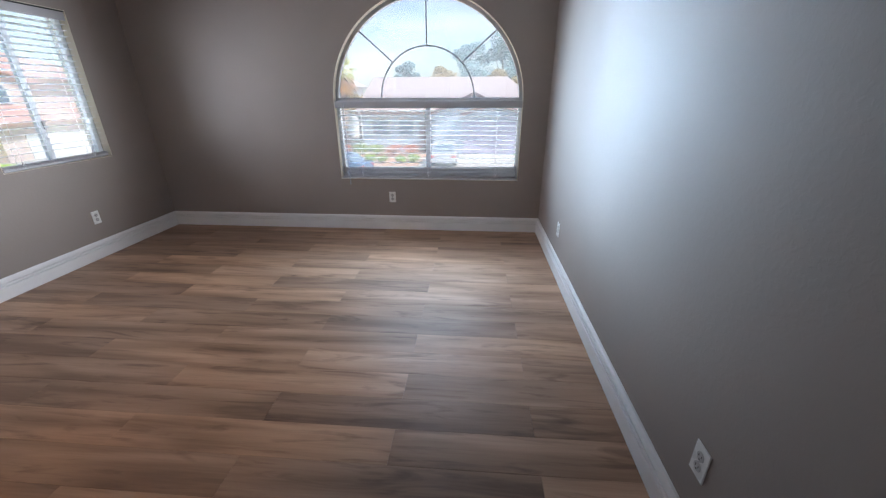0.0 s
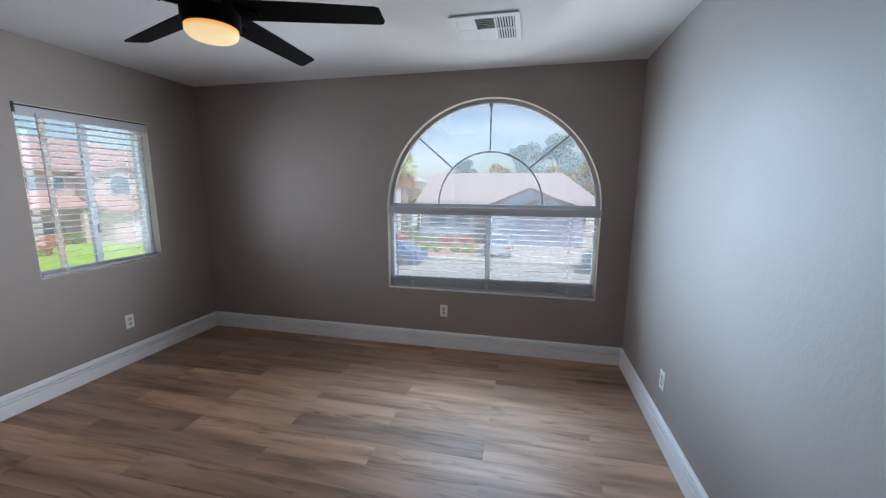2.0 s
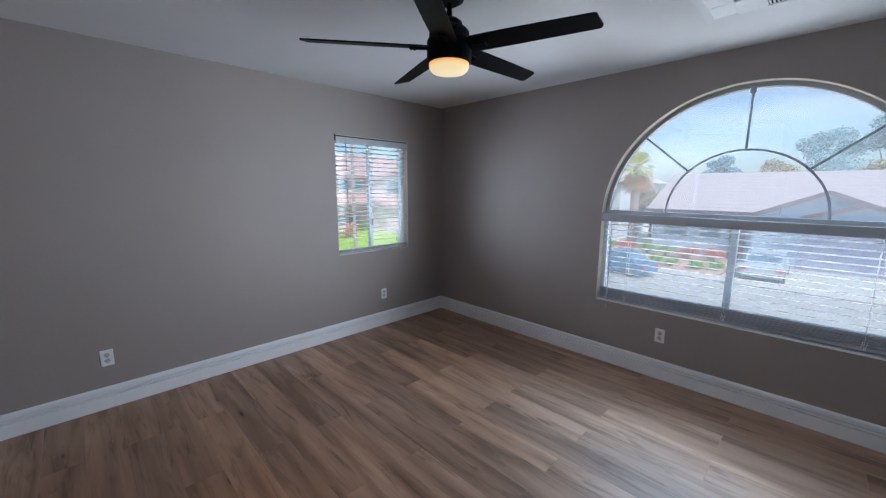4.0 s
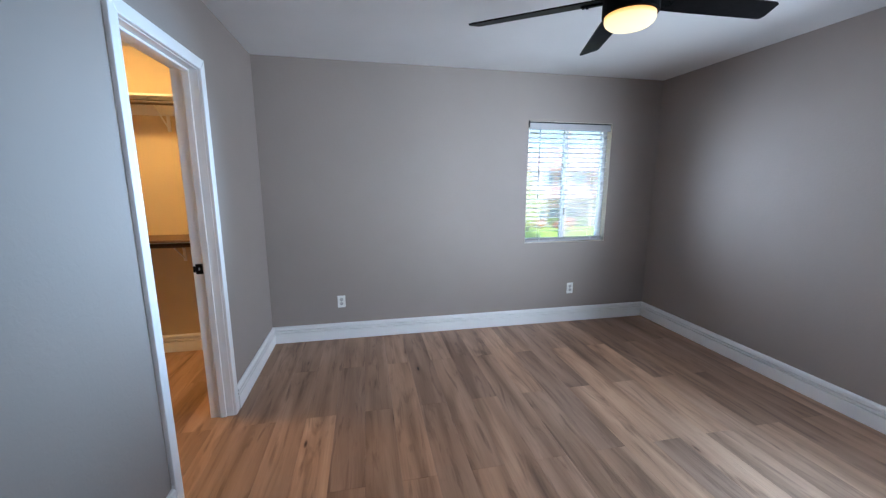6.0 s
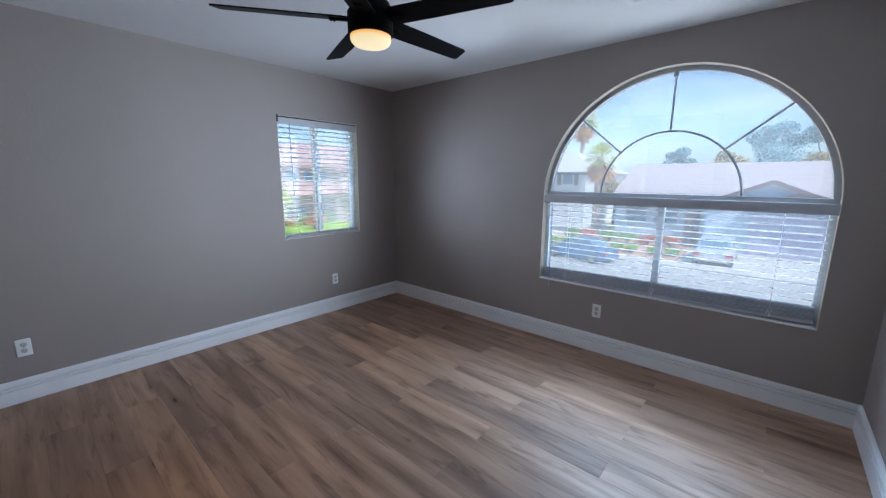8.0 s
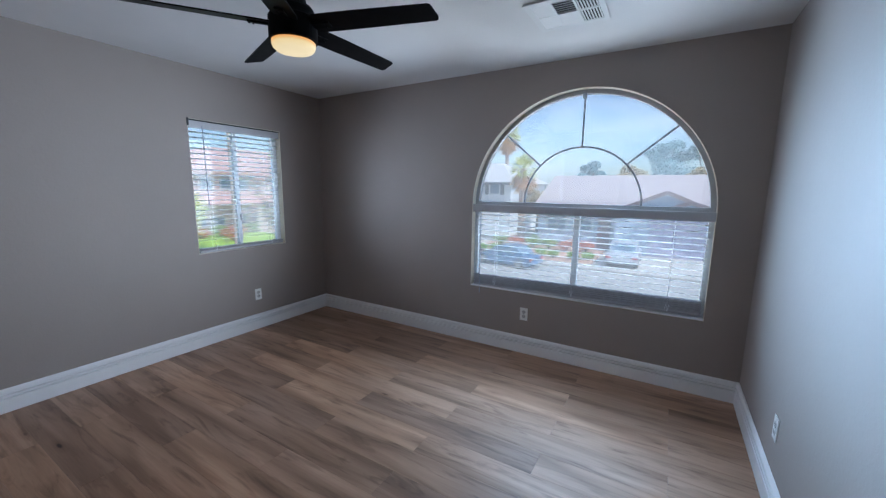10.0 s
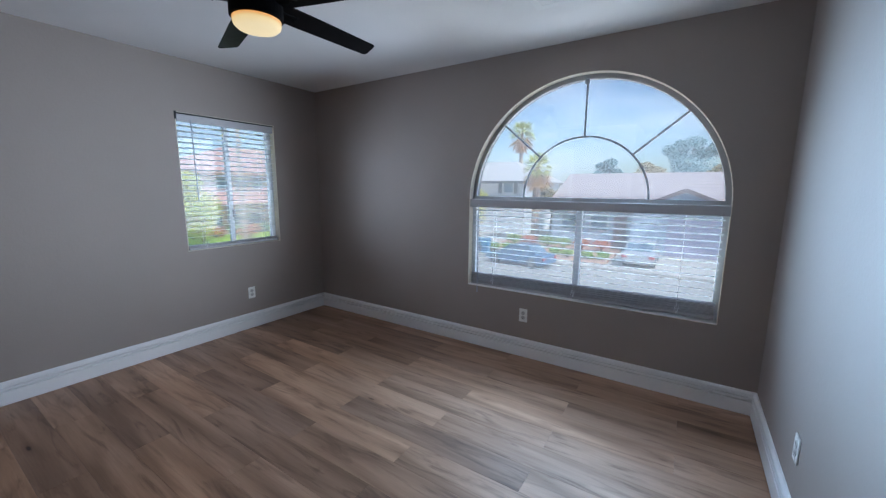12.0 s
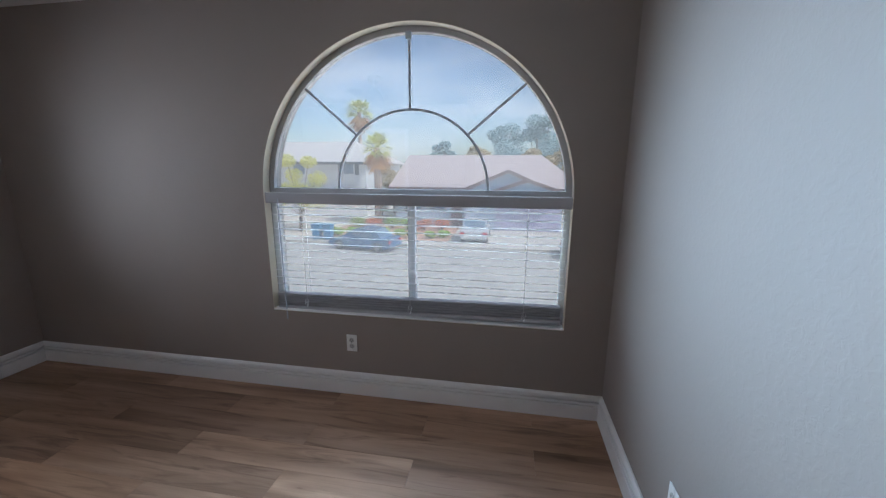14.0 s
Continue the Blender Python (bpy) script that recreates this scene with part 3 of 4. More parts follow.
def slat_mesh(length, width=0.05, crown=0.0015, thick=0.0015):
    """A bowed slat lying along x."""
    bm = bmesh.new()
    rows = []
    for x in (-length / 2, length / 2):
        top = [bm.verts.new((x, width * (i / 4 - 0.5), crown * (1 - (i / 2 - 1) ** 2) + thick / 2)) for i in range(5)]
        bot = [bm.verts.new((x, width * (i / 4 - 0.5), crown * (1 - (i / 2 - 1) ** 2) - thick / 2)) for i in range(5)]
        rows.append(top + bot[::-1])
    for i in range(10):
        bm.faces.new((rows[0][i], rows[1][i], rows[1][(i + 1) % 10], rows[0][(i + 1) % 10]))
    for r in rows:
        bm.faces.new(r)
    bmesh.ops.recalc_face_normals(bm, faces=bm.faces)
    return bm


def blind(m, length, drop, valance_h, n_hang, pitch, n_stack, stack_pitch, wand_x, wand_len, stack_tilt, overlap, label, tilt=0.0):
    """A faux-wood blind: x along the window, y to the outside, z up, origin at the valance's top middle."""
    b = thing("window_blind", m, label, "blind")
    L = length
    part("valance", boxed(-L / 2 - overlap, L / 2 + overlap, -0.012, -0.002, -valance_h, 0, bevel=0.003), M_VAL_SHADED, b)
    part("headrail", boxed(-L / 2 + 0.004, L / 2 - 0.004, 0.0, 0.05, -valance_h + 0.012, -0.004, bevel=0.002), M_SLAT, b)
    first = part("slat", slat_mesh(L - 0.016), M_SLAT, b)
    for i in range(n_hang):
        s = first if i == 0 else first.copy()
        if i:
            scene.collection.objects.link(s)
        s.matrix_basis = pose(random.uniform(-0.001, 0.001), 0.026, -valance_h - 0.028 - pitch * i, tilt + random.uniform(-0.5, 0.5), random.uniform(-0.05, 0.05), 0)
    low = part("slat", slat_mesh(L - 0.016, 0.05, 0.002, 0.0045), M_SLAT_SHADED, b)
    for i in range(n_stack):
        s = low if i == 0 else low.copy()
        if i:
            scene.collection.objects.link(s)
        s.matrix_basis = pose(random.uniform(-0.002, 0.002), 0.026 + random.uniform(-0.003, 0.003), -drop + 0.024 + stack_pitch * i, random.uniform(-2, 2), -stack_tilt + random.uniform(-0.1, 0.1), 0)
    rail = part("bottom_rail", boxed(-L / 2 + 0.008, L / 2 - 0.008, 0.0, 0.052, -0.011, 0.009, bevel=0.003), M_VAL_SHADED, b)
    rail.matrix_basis = pose(0, 0, -drop + 0.011, 0, -stack_tilt, 0)
    for k in (-0.38, 0.0, 0.38) if L > 1.2 else (-0.33, 0.33):
        for yy in (-0.0005, 0.0525):
            bm = bmesh.new()
            rod(bm, (L * k, yy, -valance_h + 0.01), (L * k, yy, -drop + 0.02), 0.0011, n=5)
            part("ladder_cord", bm, M_CORD, b)
        bm = bmesh.new()
        for q in range(5):
            a = q * 1.9
            rod(bm, (L * k - 0.012 + 0.006 * q, -0.006, -drop + 0.03 + 0.022 * math.sin(a)), (L * k - 0.006 + 0.006 * q, -0.007, -drop + 0.05 + 0.02 * math.cos(a)), 0.0018, n=5)
        part("slack_cord", bm, M_CORD, b)
    bm = bmesh.new()
    rod(bm, (wand_x, -0.016, -valance_h * 0.6), (wand_x + 0.004, -0.018, -wand_len), 0.0042, n=6)
    cyl(bm, 0.006, 0.005, 0, 0.05, 6, pose(wand_x + 0.004, -0.018, -wand_len - 0.02))
    part("tilt_wand", bm, M_WAND, b, "slim clear tilt wand")
    return b


blind(pose(AX, 0.016, 1.313), 2 * AR - 0.03, 1.313 - SILL - 0.016, 0.066, 12, 0.0455, 6, 0.0155, -AR + 0.09, 0.80, 0.7, 0.012,
      "white wide-slat blind lowered with slack slats stacked at the bottom", tilt=-15)
blind(pose(W - 0.012, WM, WZ1 - 0.015, 0, 0, 90), WY1 - WY0 - 0.02, WZ1 - WZ0 - 0.022, 0.062, 22, 0.0450, 2, 0.010, -(WY1 - WY0) / 2 + 0.115, 0.70, 0.4, -0.002,
      "white wide-slat blind fully lowered with slats open", tilt=-9)
part("valance_bracket", boxed(W - 0.002, W + 0.006, WY0 - 0.004, WY0 + 0.010, WZ1 - 0.060, WZ1 + 0.004, bevel=0.001), M_SLOT, win2, "dark bracket in the upper corner")
# dark strip added for the shade in the gap above the valance
part("shade_gap_strip", boxed(W - 0.030, W - 0.003, WY0 + 0.011, WY1 - 0.004, WZ1 - 0.0135, WZ1 - 0.0040, bevel=0.001), M_SLOT, win2, "dark strip standing for the shade in the gap above the valance")

# ---- outlets ----


def outlet():
    o = thing("wall_outlet", Matrix(), "white duplex power outlet with a screwed plate low on the wall", "outlet", "wall outlets")
    part("cover_plate", boxed(-0.035, 0.035, -0.0055, 0.0, -0.057, 0.057, bevel=0.0025), M_PLATE, o)
    for s in (-1, 1):
        bm = bmesh.new()
        cyl(bm, 0.0165, 0.0155, 0, 0.0025, 20, pose(0, -0.0053, s * 0.0195, 90))
        rec = part("receptacle", bm, M_RECEP, o)
        for x, hh in ((-0.0064, 0.0085), (0.0064, 0.0068)):
            part("slot", boxed(x - 0.0011, x + 0.0011, -0.0084, -0.0074, s * 0.0195 + 0.003 - hh / 2, s * 0.0195 + 0.003 + hh / 2), M_SLOT, rec)
        bm = bmesh.new()
        cyl(bm, 0.0027, 0.0027, 0, 0.001, 10, pose(0, -0.0074, s * 0.0195 - 0.0085, 90))
        part("slot", bm, M_SLOT, rec)
    bm = bmesh.new()
    cyl(bm, 0.0032, 0.0028, 0, 0.0012, 10, pose(0, -0.0053, 0, 90))
    part("screw", bm, M_STEEL, o)
    return o


o = outlet()
o.matrix_world = pose(-1.545, 0, 0.36)
for x, y, rz in ((W, -0.885, 90), (W, -3.19, 90), (0, -0.933, -90), (0, -3.005, -90)):
    copy_thing(o, pose(x, y, 0.36, 0, 0, rz))

# ---- ceiling fan ----
FX, FY = -2.08, -1.88
fan = thing("ceiling_fan", pose(FX, FY, 0), "black five-blade ceiling fan with a lit warm drum lamp", "ceiling fan")
bm = bmesh.new()
lathe(bm, [(0.045, 2.372), (0.066, 2.385), (0.072, 2.41), (0.072, H)], 28)
part("canopy", bm, M_BLACK, fan, smooth=False)
bm = bmesh.new()
cyl(bm, 0.013, 0.013, 2.30, 2.375, 14)
part("downrod", bm, M_BLACK, fan)
bm = bmesh.new()
lathe(bm, [(0.100, 2.108), (0.106, 2.113), (0.106, 2.205), (0.100, 2.213), (0.095, 2.225), (0.095, 2.245), (0.085, 2.258), (0.066, 2.268), (0.060, 2.29), (0.04, 2.305), (0.02, 2.31)], 36)
part("motor_housing", bm, M_BLACK, fan, smooth=False)
bm = bmesh.new()
lathe(bm, [(0.02, 2.062), (0.055, 2.064), (0.080, 2.070), (0.092, 2.081), (0.096, 2.092), (0.096, 2.1095)], 36)
part("lamp_shade", bm, M_LAMP, fan, "glowing warm white drum glass", smooth=True)


def blade_bm():
    """Along +x: root at the housing, tip at 0.67."""
    bm = bmesh.new()
    loop = [(0.100, -0.050), (0.13, -0.060), (0.30, -0.060), (0.648, -0.053), (0.662, -0.047), (0.680, 0.028), (0.676, 0.044), (0.664, 0.049), (0.30, 0.056), (0.13, 0.057), (0.100, 0.048)]
    prism(bm, loop, lambda u, v, d: (u, v, d - 0.003), 0.006)
    return bm


for k in range(5):
    ang = 17.5 + 72 * k
    base = part("blade", blade_bm(), M_BLADE, fan)
    base.matrix_basis = pose(0, 0, 2.178, 0, 0, ang) @ pose(0, 0, 0, -13, 0, 0)
    bm = boxed(0.09, 0.19, -0.02, 0.02, -0.012, -0.0045, bevel=0.003)
    for sx, sy in ((0.165, 0.011), (0.165, -0.011), (0.18, 0.0)):
        cyl(bm, 0.005, 0.004, -0.0165, -0.012, 8, pose(sx, sy, 0))
    part("blade_bracket", bm, M_BLACK, base)

# ---- ceiling vent ----
VX0, VX1, VY0, VY1 = -1.31, -0.915, -1.0, -0.61
vent = thing("ceiling_vent", pose(0, 0, 0), "square white ceiling air register with louvres", "vent")
down = lambda u, v, d: (u, v, H - d)
VC = [VX0 + 0.035, VX0 + 0.135, VX0 + 0.145, VX0 + 0.25, VX0 + 0.26, VX1 - 0.028]
VR = [VY0 + 0.04, (VY0 + VY1) / 2 - 0.006, (VY0 + VY1) / 2 + 0.006, VY1 - 0.04]
cells = [(VC[2 * i], VC[2 * i + 1], VR[2 * j], VR[2 * j + 1]) for i in range(3) for j in range(2)]
bm = bmesh.new()
slab(bm, rect(VX0, VX1, VY0, VY1), [rect(*c) for c in cells], lambda u, v, d: (u, v, H - 0.006 - d), 0.006)
part("frame", bm, M_VENT, vent)
bm = bmesh.new()
slab(bm, rect(VX0 + 0.004, VX1 - 0.004, VY0 + 0.004, VY1 - 0.004), [rect(VX0 + 0.02, VX1 - 0.02, VY0 + 0.02, VY1 - 0.02)], down, 0.006)
part("collar", bm, M_VENT, vent)
# flat near-black sheet stands for the shade inside the duct
part("backing", boxed(VX0 + 0.02, VX1 - 0.02, VY0 + 0.02, VY1 - 0.02, H - 0.0035, H - 0.0005), M_DARK, vent, "dark sheet standing for the duct's shade behind the louvres")
for i, (u0, u1, v0, v1) in enumerate(cells):
    col, row = divmod(i, 2)
    if col == 2:
        for k in range(7):
            u = u0 + (u1 - u0) * (k + 0.5) / 7
            part("slat", boxed(-0.0045, 0.0045, v0, v1, -0.0009, 0.0009, m=pose(u, 0, H - 0.0085, 0, 20, 0)), M_VENT, vent)
    elif col == 1:
        for k in range(6):
            v = v0 + (v1 - v0) * (k + 0.5) / 6
            if row == 0:
                part("slat", boxed(u0, u1, -0.0040, 0.0040, -0.0008, 0.0008, m=pose(0, v, H - 0.0085, 62, 0, 0)), M_VENT, vent)
            else:
                part("slat", boxed(u0, u1, -0.0150, 0.0150, -0.0006, 0.0006, m=pose(0, v, H - 0.0095, -15, 0, 0)), M_VENT, vent, "shut louvre")
    else:
        for k in range(7):
            v = v0 + (v1 - v0) * (k + 0.5) / 7
            part("slat", boxed(u0, u1, -0.0078, 0.0078, -0.0008, 0.0008, m=pose(0, v, H - 0.0085, -16, 0, 0)), M_VENT, vent)

# ---- closet ----
for z in (2.02, 0.985):
    sh = thing("closet_shelf", pose(W, 0, z), "white closet shelf with a brown hanging rod on brackets", "shelf", "closet shelves")
    part("board", boxed(0.0, 0.33, CL_S, S - T - 0.012, 0.015, 0.032, bevel=0.002), M_TRIM if z > 1.5 else M_SHELF, sh)
    part("cleat", boxed(0.0, 0.019, CL_S, S - T - 0.012, -0.07, 0.0145, bevel=0.002), M_TRIM, sh)
    bm = bmesh.new()
    rod(bm, (0.27, CL_S, -0.018), (0.27, S - T - 0.012, -0.018), 0.017, n=16)
    part("rod", bm, M_ROD, sh, "dark brown wooden hanging rod")
    for y in (-4.62, -5.05, -4.18):
        bm = boxed(0.248, 0.298, y - 0.013, y + 0.013, -0.048, 0.0148, bevel=0.004)
        part("hook", bm, M_TRIM, sh, "white rod hook")
        bm = boxed(0.0195, 0.27, y + 0.184, y + 0.196, 0.004, 0.0148, bevel=0.001)
        rod(bm, (0.02, y + 0.19, -0.16), (0.25, y + 0.19, 0.006), 0.006, n=6)
        box(bm, 0.0, 0.012, y + 0.178, y + 0.202, -0.19, -0.071, bevel=0.002)
        part("bracket", bm, M_TRIM, sh, "white shelf bracket")
cl = thing("closet_lamp", pose(-3.15, -4.6, 0), "small round warm closet ceiling lamp", "ceiling lamp")
bm = bmesh.new()
lathe(bm, [(0.02, H - 0.09), (0.09, H - 0.08), (0.13, H - 0.05), (0.14, H - 0.02), (0.14, H - 0.0155)], 28)
part("shade", bm, M_BULB, cl, "glowing warm glass dome", smooth=True)
bm = bmesh.new()
cyl(bm, 0.15, 0.15, H - 0.015, H, 28)
part("base", bm, M_TRIM, cl)

# ---- outside: the street seen from an upper floor ----
GZ = -3.3
structure("ground", boxed(-400, 400, -300, 500, GZ - 0.5, GZ), M_GROUND, "pale dry desert ground to the horizon", "ground")
structure("road", boxed(-60, 60, 8.6, 20.3, GZ, GZ + 0.012), M_STREET, "sun-bleached asphalt street", "road")
structure("road_side", boxed(-17.5, -10.5, -60, 8.6, GZ, GZ + 0.012), M_STREET, "sun-bleached asphalt side street", "road")
structure("pavement", boxed(-60, 60, 20.3, 21.5, GZ, GZ + 0.13), M_CONC, "pale concrete pavement with a kerb", "pavement")
structure("driveway", boxed(-4.4, 4.4, 21.5, 27.4, GZ, GZ + 0.10), M_CONC, "pale concrete driveway before the garage", "driveway")
structure("gravel_bed", boxed(-13.9, -4.5, 21.5, 28.4, GZ, GZ + 0.11), M_GRAVEL, "reddish gravel front yard", "gravel")
structure("lawn", boxed(-36, -17.5, -10, 14.2, GZ, GZ + 1.30), M_GRASS, "bright green raised front lawn", "lawn")
structure("drive_west", boxed(-28.2, -17.5, 14.2, 20, GZ, GZ + 1.26), M_CONC, "pale concrete driveway", "driveway")


def roof_bm(loops):
    bm = bmesh.new()
    for lp in loops:
        bm.faces.new([bm.verts.new(p) for p in lp])
    bmesh.ops.remove_doubles(bm, verts=bm.verts, dist=0.001)
    bmesh.ops.recalc_face_normals(bm, faces=bm.faces)
    bmesh.ops.solidify(bm, geom=bm.faces[:], thickness=0.18)
    return bm


def gable_wall(bm, x0, x1, z0, z1, zt, y0, y1):
    xm = (x0 + x1) / 2
    slab(bm, [(x0, z0), (x1, z0), (x1, z1), (xm, zt), (x0, z1)], [], lambda u, v, d: (u, y0 + d, v), y1 - y0)


def house_window(parent, place, u0, u1, v0, v1, arched=False):
    """A window set proud of its wall: place(u, v, d) with d outwards."""
    bm = bmesh.new()
    up = arc((u0 + u1) / 2, v1, (u1 - u0) / 2, 0, 180, 14) if arched else [(u1, v1), (u0, v1)]
    loop = [(u0, v0), (u1, v0)] + up
    cu, cv = (u0 + u1) / 2, (v0 + v1) / 2
    inn = [(cu + (u - cu) * 0.86, cv + (v - cv) * 0.9) for u, v in loop]
    slab(bm, loop, [inn], place, 0.07)
    f = part("window", bm, M_WHITEST, parent, "white-framed dark window")
    bm = bmesh.new()
    bm.faces.new([bm.verts.new(place(u, v, 0.02)) for u, v in inn])
    part("pane", bm, M_HGLASS, f)


# single-storey house across the street
hs = thing("house", pose(0, 0, 0), "single-storey stucco house with tiled roof and garage gables", "house")
part("wall", boxed(-10.0, 3.6, 28.6, 41.0, GZ, 0.1), M_STUCCO_SHADED, hs)
EX0, EX1, EY, RY, EZ, RZ = -10.4, 5.2, 28.0, 35.0, 0.02, 2.8
part("roof", roof_bm([[(EX0, EY, EZ), (EX1, EY, EZ), (2.3, RY, RZ), (EX0, RY, RZ)], [(EX0, RY, RZ), (2.3, RY, RZ), (EX1, 42, EZ), (EX0, 42, EZ)],
                      [(EX1, EY, EZ), (EX1, 42, EZ), (2.3, RY, RZ)]]), M_ROOF, hs, "pinkish concrete tile roof")
part("fascia", boxed(EX0, -4.2, EY - 0.06, EY - 0.005, EZ - 0.22, EZ + 0.02), M_FASCIA, hs)
for x0, x1, zt, y in ((-4.15, 2.75, 1.38, 27.3), (-1.75, 3.25, 0.72, 26.7)):
    xm = (x0 + x1) / 2
    bm = bmesh.new()
    gable_wall(bm, x0 + 0.3, x1 - 0.3, GZ if y > 27 else -0.25, -0.08, zt - 0.22, y, y + (1.3 if y > 27 else 0.5))
    part("gable_wall", bm, M_STUCCO_SHADED, hs, "pale gable front with blue shade put into its colour")
    zb = -0.12
    part("roof", roof_bm([[(x0, y - 0.35, zb), (xm, y - 0.35, zt), (xm, 32 if y > 27 else 29, zt), (x0, 32 if y > 27 else 29, zb)],
                          [(x1, y - 0.35, zb), (xm, y - 0.35, zt), (xm, 32 if y > 27 else 29, zt), (x1, 32 if y > 27 else 29, zb)]]), M_ROOF, hs)
    for a, b in (((x0, zb), (xm, zt)), ((x1, zb), (xm, zt))):
        bm = bmesh.new()
        band(bm, [a, b], 0.2, lambda u, v, d: (u, y - 0.42 + d, v), 0.06)
        part("fascia", bm, M_FASCIA, hs, "dark brown gable fascia")
part("post", boxed(0.7, 0.9, 26.72, 26.9, -0.2, 0.45), M_FASCIA, hs)
gd = part("garage_door", boxed(-1.6, 3.3, 27.22, 27.285, GZ + 0.1, -0.55, bevel=0.01), M_GARAGE, hs, "mauve sectional garage door")
for i in range(4):
    z0 = GZ + 0.15 + i * 0.65
    for j in range(6):
        x0 = -1.55 + j * 0.81
        part("panel", boxed(x0 + 0.04, x0 + 0.76, 27.19, 27.218, z0 + 0.05, z0 + 0.59, bevel=0.01), M_GARAGE, gd)
nf = lambda u, v, d: (u, 28.595 - d, v)
for u0, u1 in ((-9.3, -7.6), (-7.0, -5.6)):
    house_window(hs, nf, u0, u1, -1.9, -0.5)
part("door", boxed(-5.2, -4.3, 28.5, 28.595, GZ + 0.1, -0.7, bevel=0.01), M_FASCIA, hs, "dark front door")

# two-storey house beyond
h2 = thing("house", pose(0, 0, 0), "two-storey white stucco house with shuttered window", "house")
part("wall", boxed(-32, -14.6, 34, 46, GZ, 2.15), M_WHITEST, h2)
part("roof", roof_bm([[(-33, 33.2, 2.1), (-14.1, 33.2, 2.1), (-18, 40, 4.5), (-33, 40, 4.5)], [(-33, 40, 4.5), (-18, 40, 4.5), (-14.1, 47, 2.1), (-33, 47, 2.1)],
                      [(-14.1, 33.2, 2.1), (-14.1, 47, 2.1), (-18, 40, 4.5)]]), M_ROOFPALE, h2)
part("fascia", boxed(-33, -14.1, 33.1, 33.19, 1.86, 2.13), M_SHUT, h2, "dark eaves board")
f2 = lambda u, v, d: (u, 33.995 - d, v)
house_window(h2, f2, -17.0, -15.8, 0.9, 2.0)
for x in (-17.5, -15.75):
    part("shutter", boxed(x, x + 0.42, 33.9, 33.99, 0.85, 2.0, bevel=0.01), M_SHUT, h2, "dark shutter")
house_window(h2, f2, -22.5, -21.0, 0.9, 1.9)

# two-storey peach house to the west
hw = thing("house", pose(0, 0, 0), "two-storey pink stucco house with red tile roof and arched window", "house")
XF = -28.0
wf = lambda u, v, d: (XF + 0.005 + d, u, v)
part("wall", boxed(-40, XF, 9.6, 24.0, GZ, 2.45), M_PINK, hw)
part("roof", roof_bm([[(-27.3, 9.0, 2.4), (-27.3, 25, 2.4), (-33.5, 20, 4.6), (-33.5, 14, 4.6)], [(-40.5, 9.0, 2.4), (-40.5, 25, 2.4), (-33.5, 20, 4.6), (-33.5, 14, 4.6)],
                      [(-27.3, 9.0, 2.4), (-40.5, 9.0, 2.4), (-33.5, 14, 4.6)], [(-27.3, 25, 2.4), (-40.5, 25, 2.4), (-33.5, 20, 4.6)]]), M_ROOFRED, hw, "red clay tile roof")
bm = bmesh.new()
slab(bm, [(14.6, GZ), (18.6, GZ), (18.6, 2.1), (16.6, 2.75), (14.6, 2.1)], [], lambda u, v, d: (XF + 0.8 - d, u, v), 0.9)
part("gable_wall", bm, M_PEACH, hw, "peach gabled bay with an arched window")
part("roof", roof_bm([[(XF + 1.2, 14.2, 2.05), (XF + 1.2, 16.6, 2.95), (-33, 16.6, 2.95), (-33, 14.2, 2.05)],
                      [(XF + 1.2, 19.0, 2.05), (XF + 1.2, 16.6, 2.95), (-33, 16.6, 2.95), (-33, 19.0, 2.05)]]), M_ROOFRED, hw)
house_window(hw, lambda u, v, d: (XF + 0.805 + d, u, v), 15.9, 17.3, 0.9, 1.5, True)
for u in (10.6, 11.9, 13.2):
    house_window(hw, wf, u, u + 0.85, 1.2, 2.0)
part("roof", roof_bm([[(-26.7, 9.3, 0.05), (-26.7, 14.4, 0.05), (-28, 14.4, 0.75), (-28, 9.3, 0.75)]]), M_ROOFRED, hw, "red tiled porch roof")
for u in (9.6, 14.0):
    part("post", boxed(-27.05, -26.8, u, u + 0.25, GZ, 0.02, bevel=0.02), M_PEACH, hw)
part("roof", roof_bm([[(-25.0, 14.3, 0.0), (-25.0, 24, 0.0), (-27.3, 24, 0.8), (-27.3, 14.3, 0.8)]]), M_ROOFRED, hw)
part("garage_wall", boxed(-27.3, -25.6, 14.8, 23.5, GZ, 0.0), M_PEACH, hw)
part("garage_door", boxed(-25.6, -25.54, 16.0, 21.0, GZ + 0.08, -0.7, bevel=0.01), M_WHITEST, hw, "pale garage door")
part("door", boxed(-28, -27.93, 12.7, 13.7, GZ + 0.1, -0.7, bevel=0.01), M_SHUT, hw, "dark front door")
for u in (9.9, 11.2):
    house_window(hw, wf, u, u + 0.9, -1.9, -0.7)
hg = thing("house", pose(0, 0, 0), "low pink house with a tiled roof behind trees", "house")
part("wall", boxed(-46, -34, -3, 5, GZ, -0.4), M_PEACH, hg)
part("roof", roof_bm([[(-33.4, -3.6, -0.45), (-33.4, 5.6, -0.45), (-40, 1, 1.4)], [(-46.6, -3.6, -0.45), (-46.6, 5.6, -0.45), (-40, 1, 1.4)],
                      [(-33.4, -3.6, -0.45), (-46.6, -3.6, -0.45), (-40, 1, 1.4)], [(-33.4, 5.6, -0.45), (-46.6, 5.6, -0.45), (-40, 1, 1.4)]]), M_ROOFRED, hg)


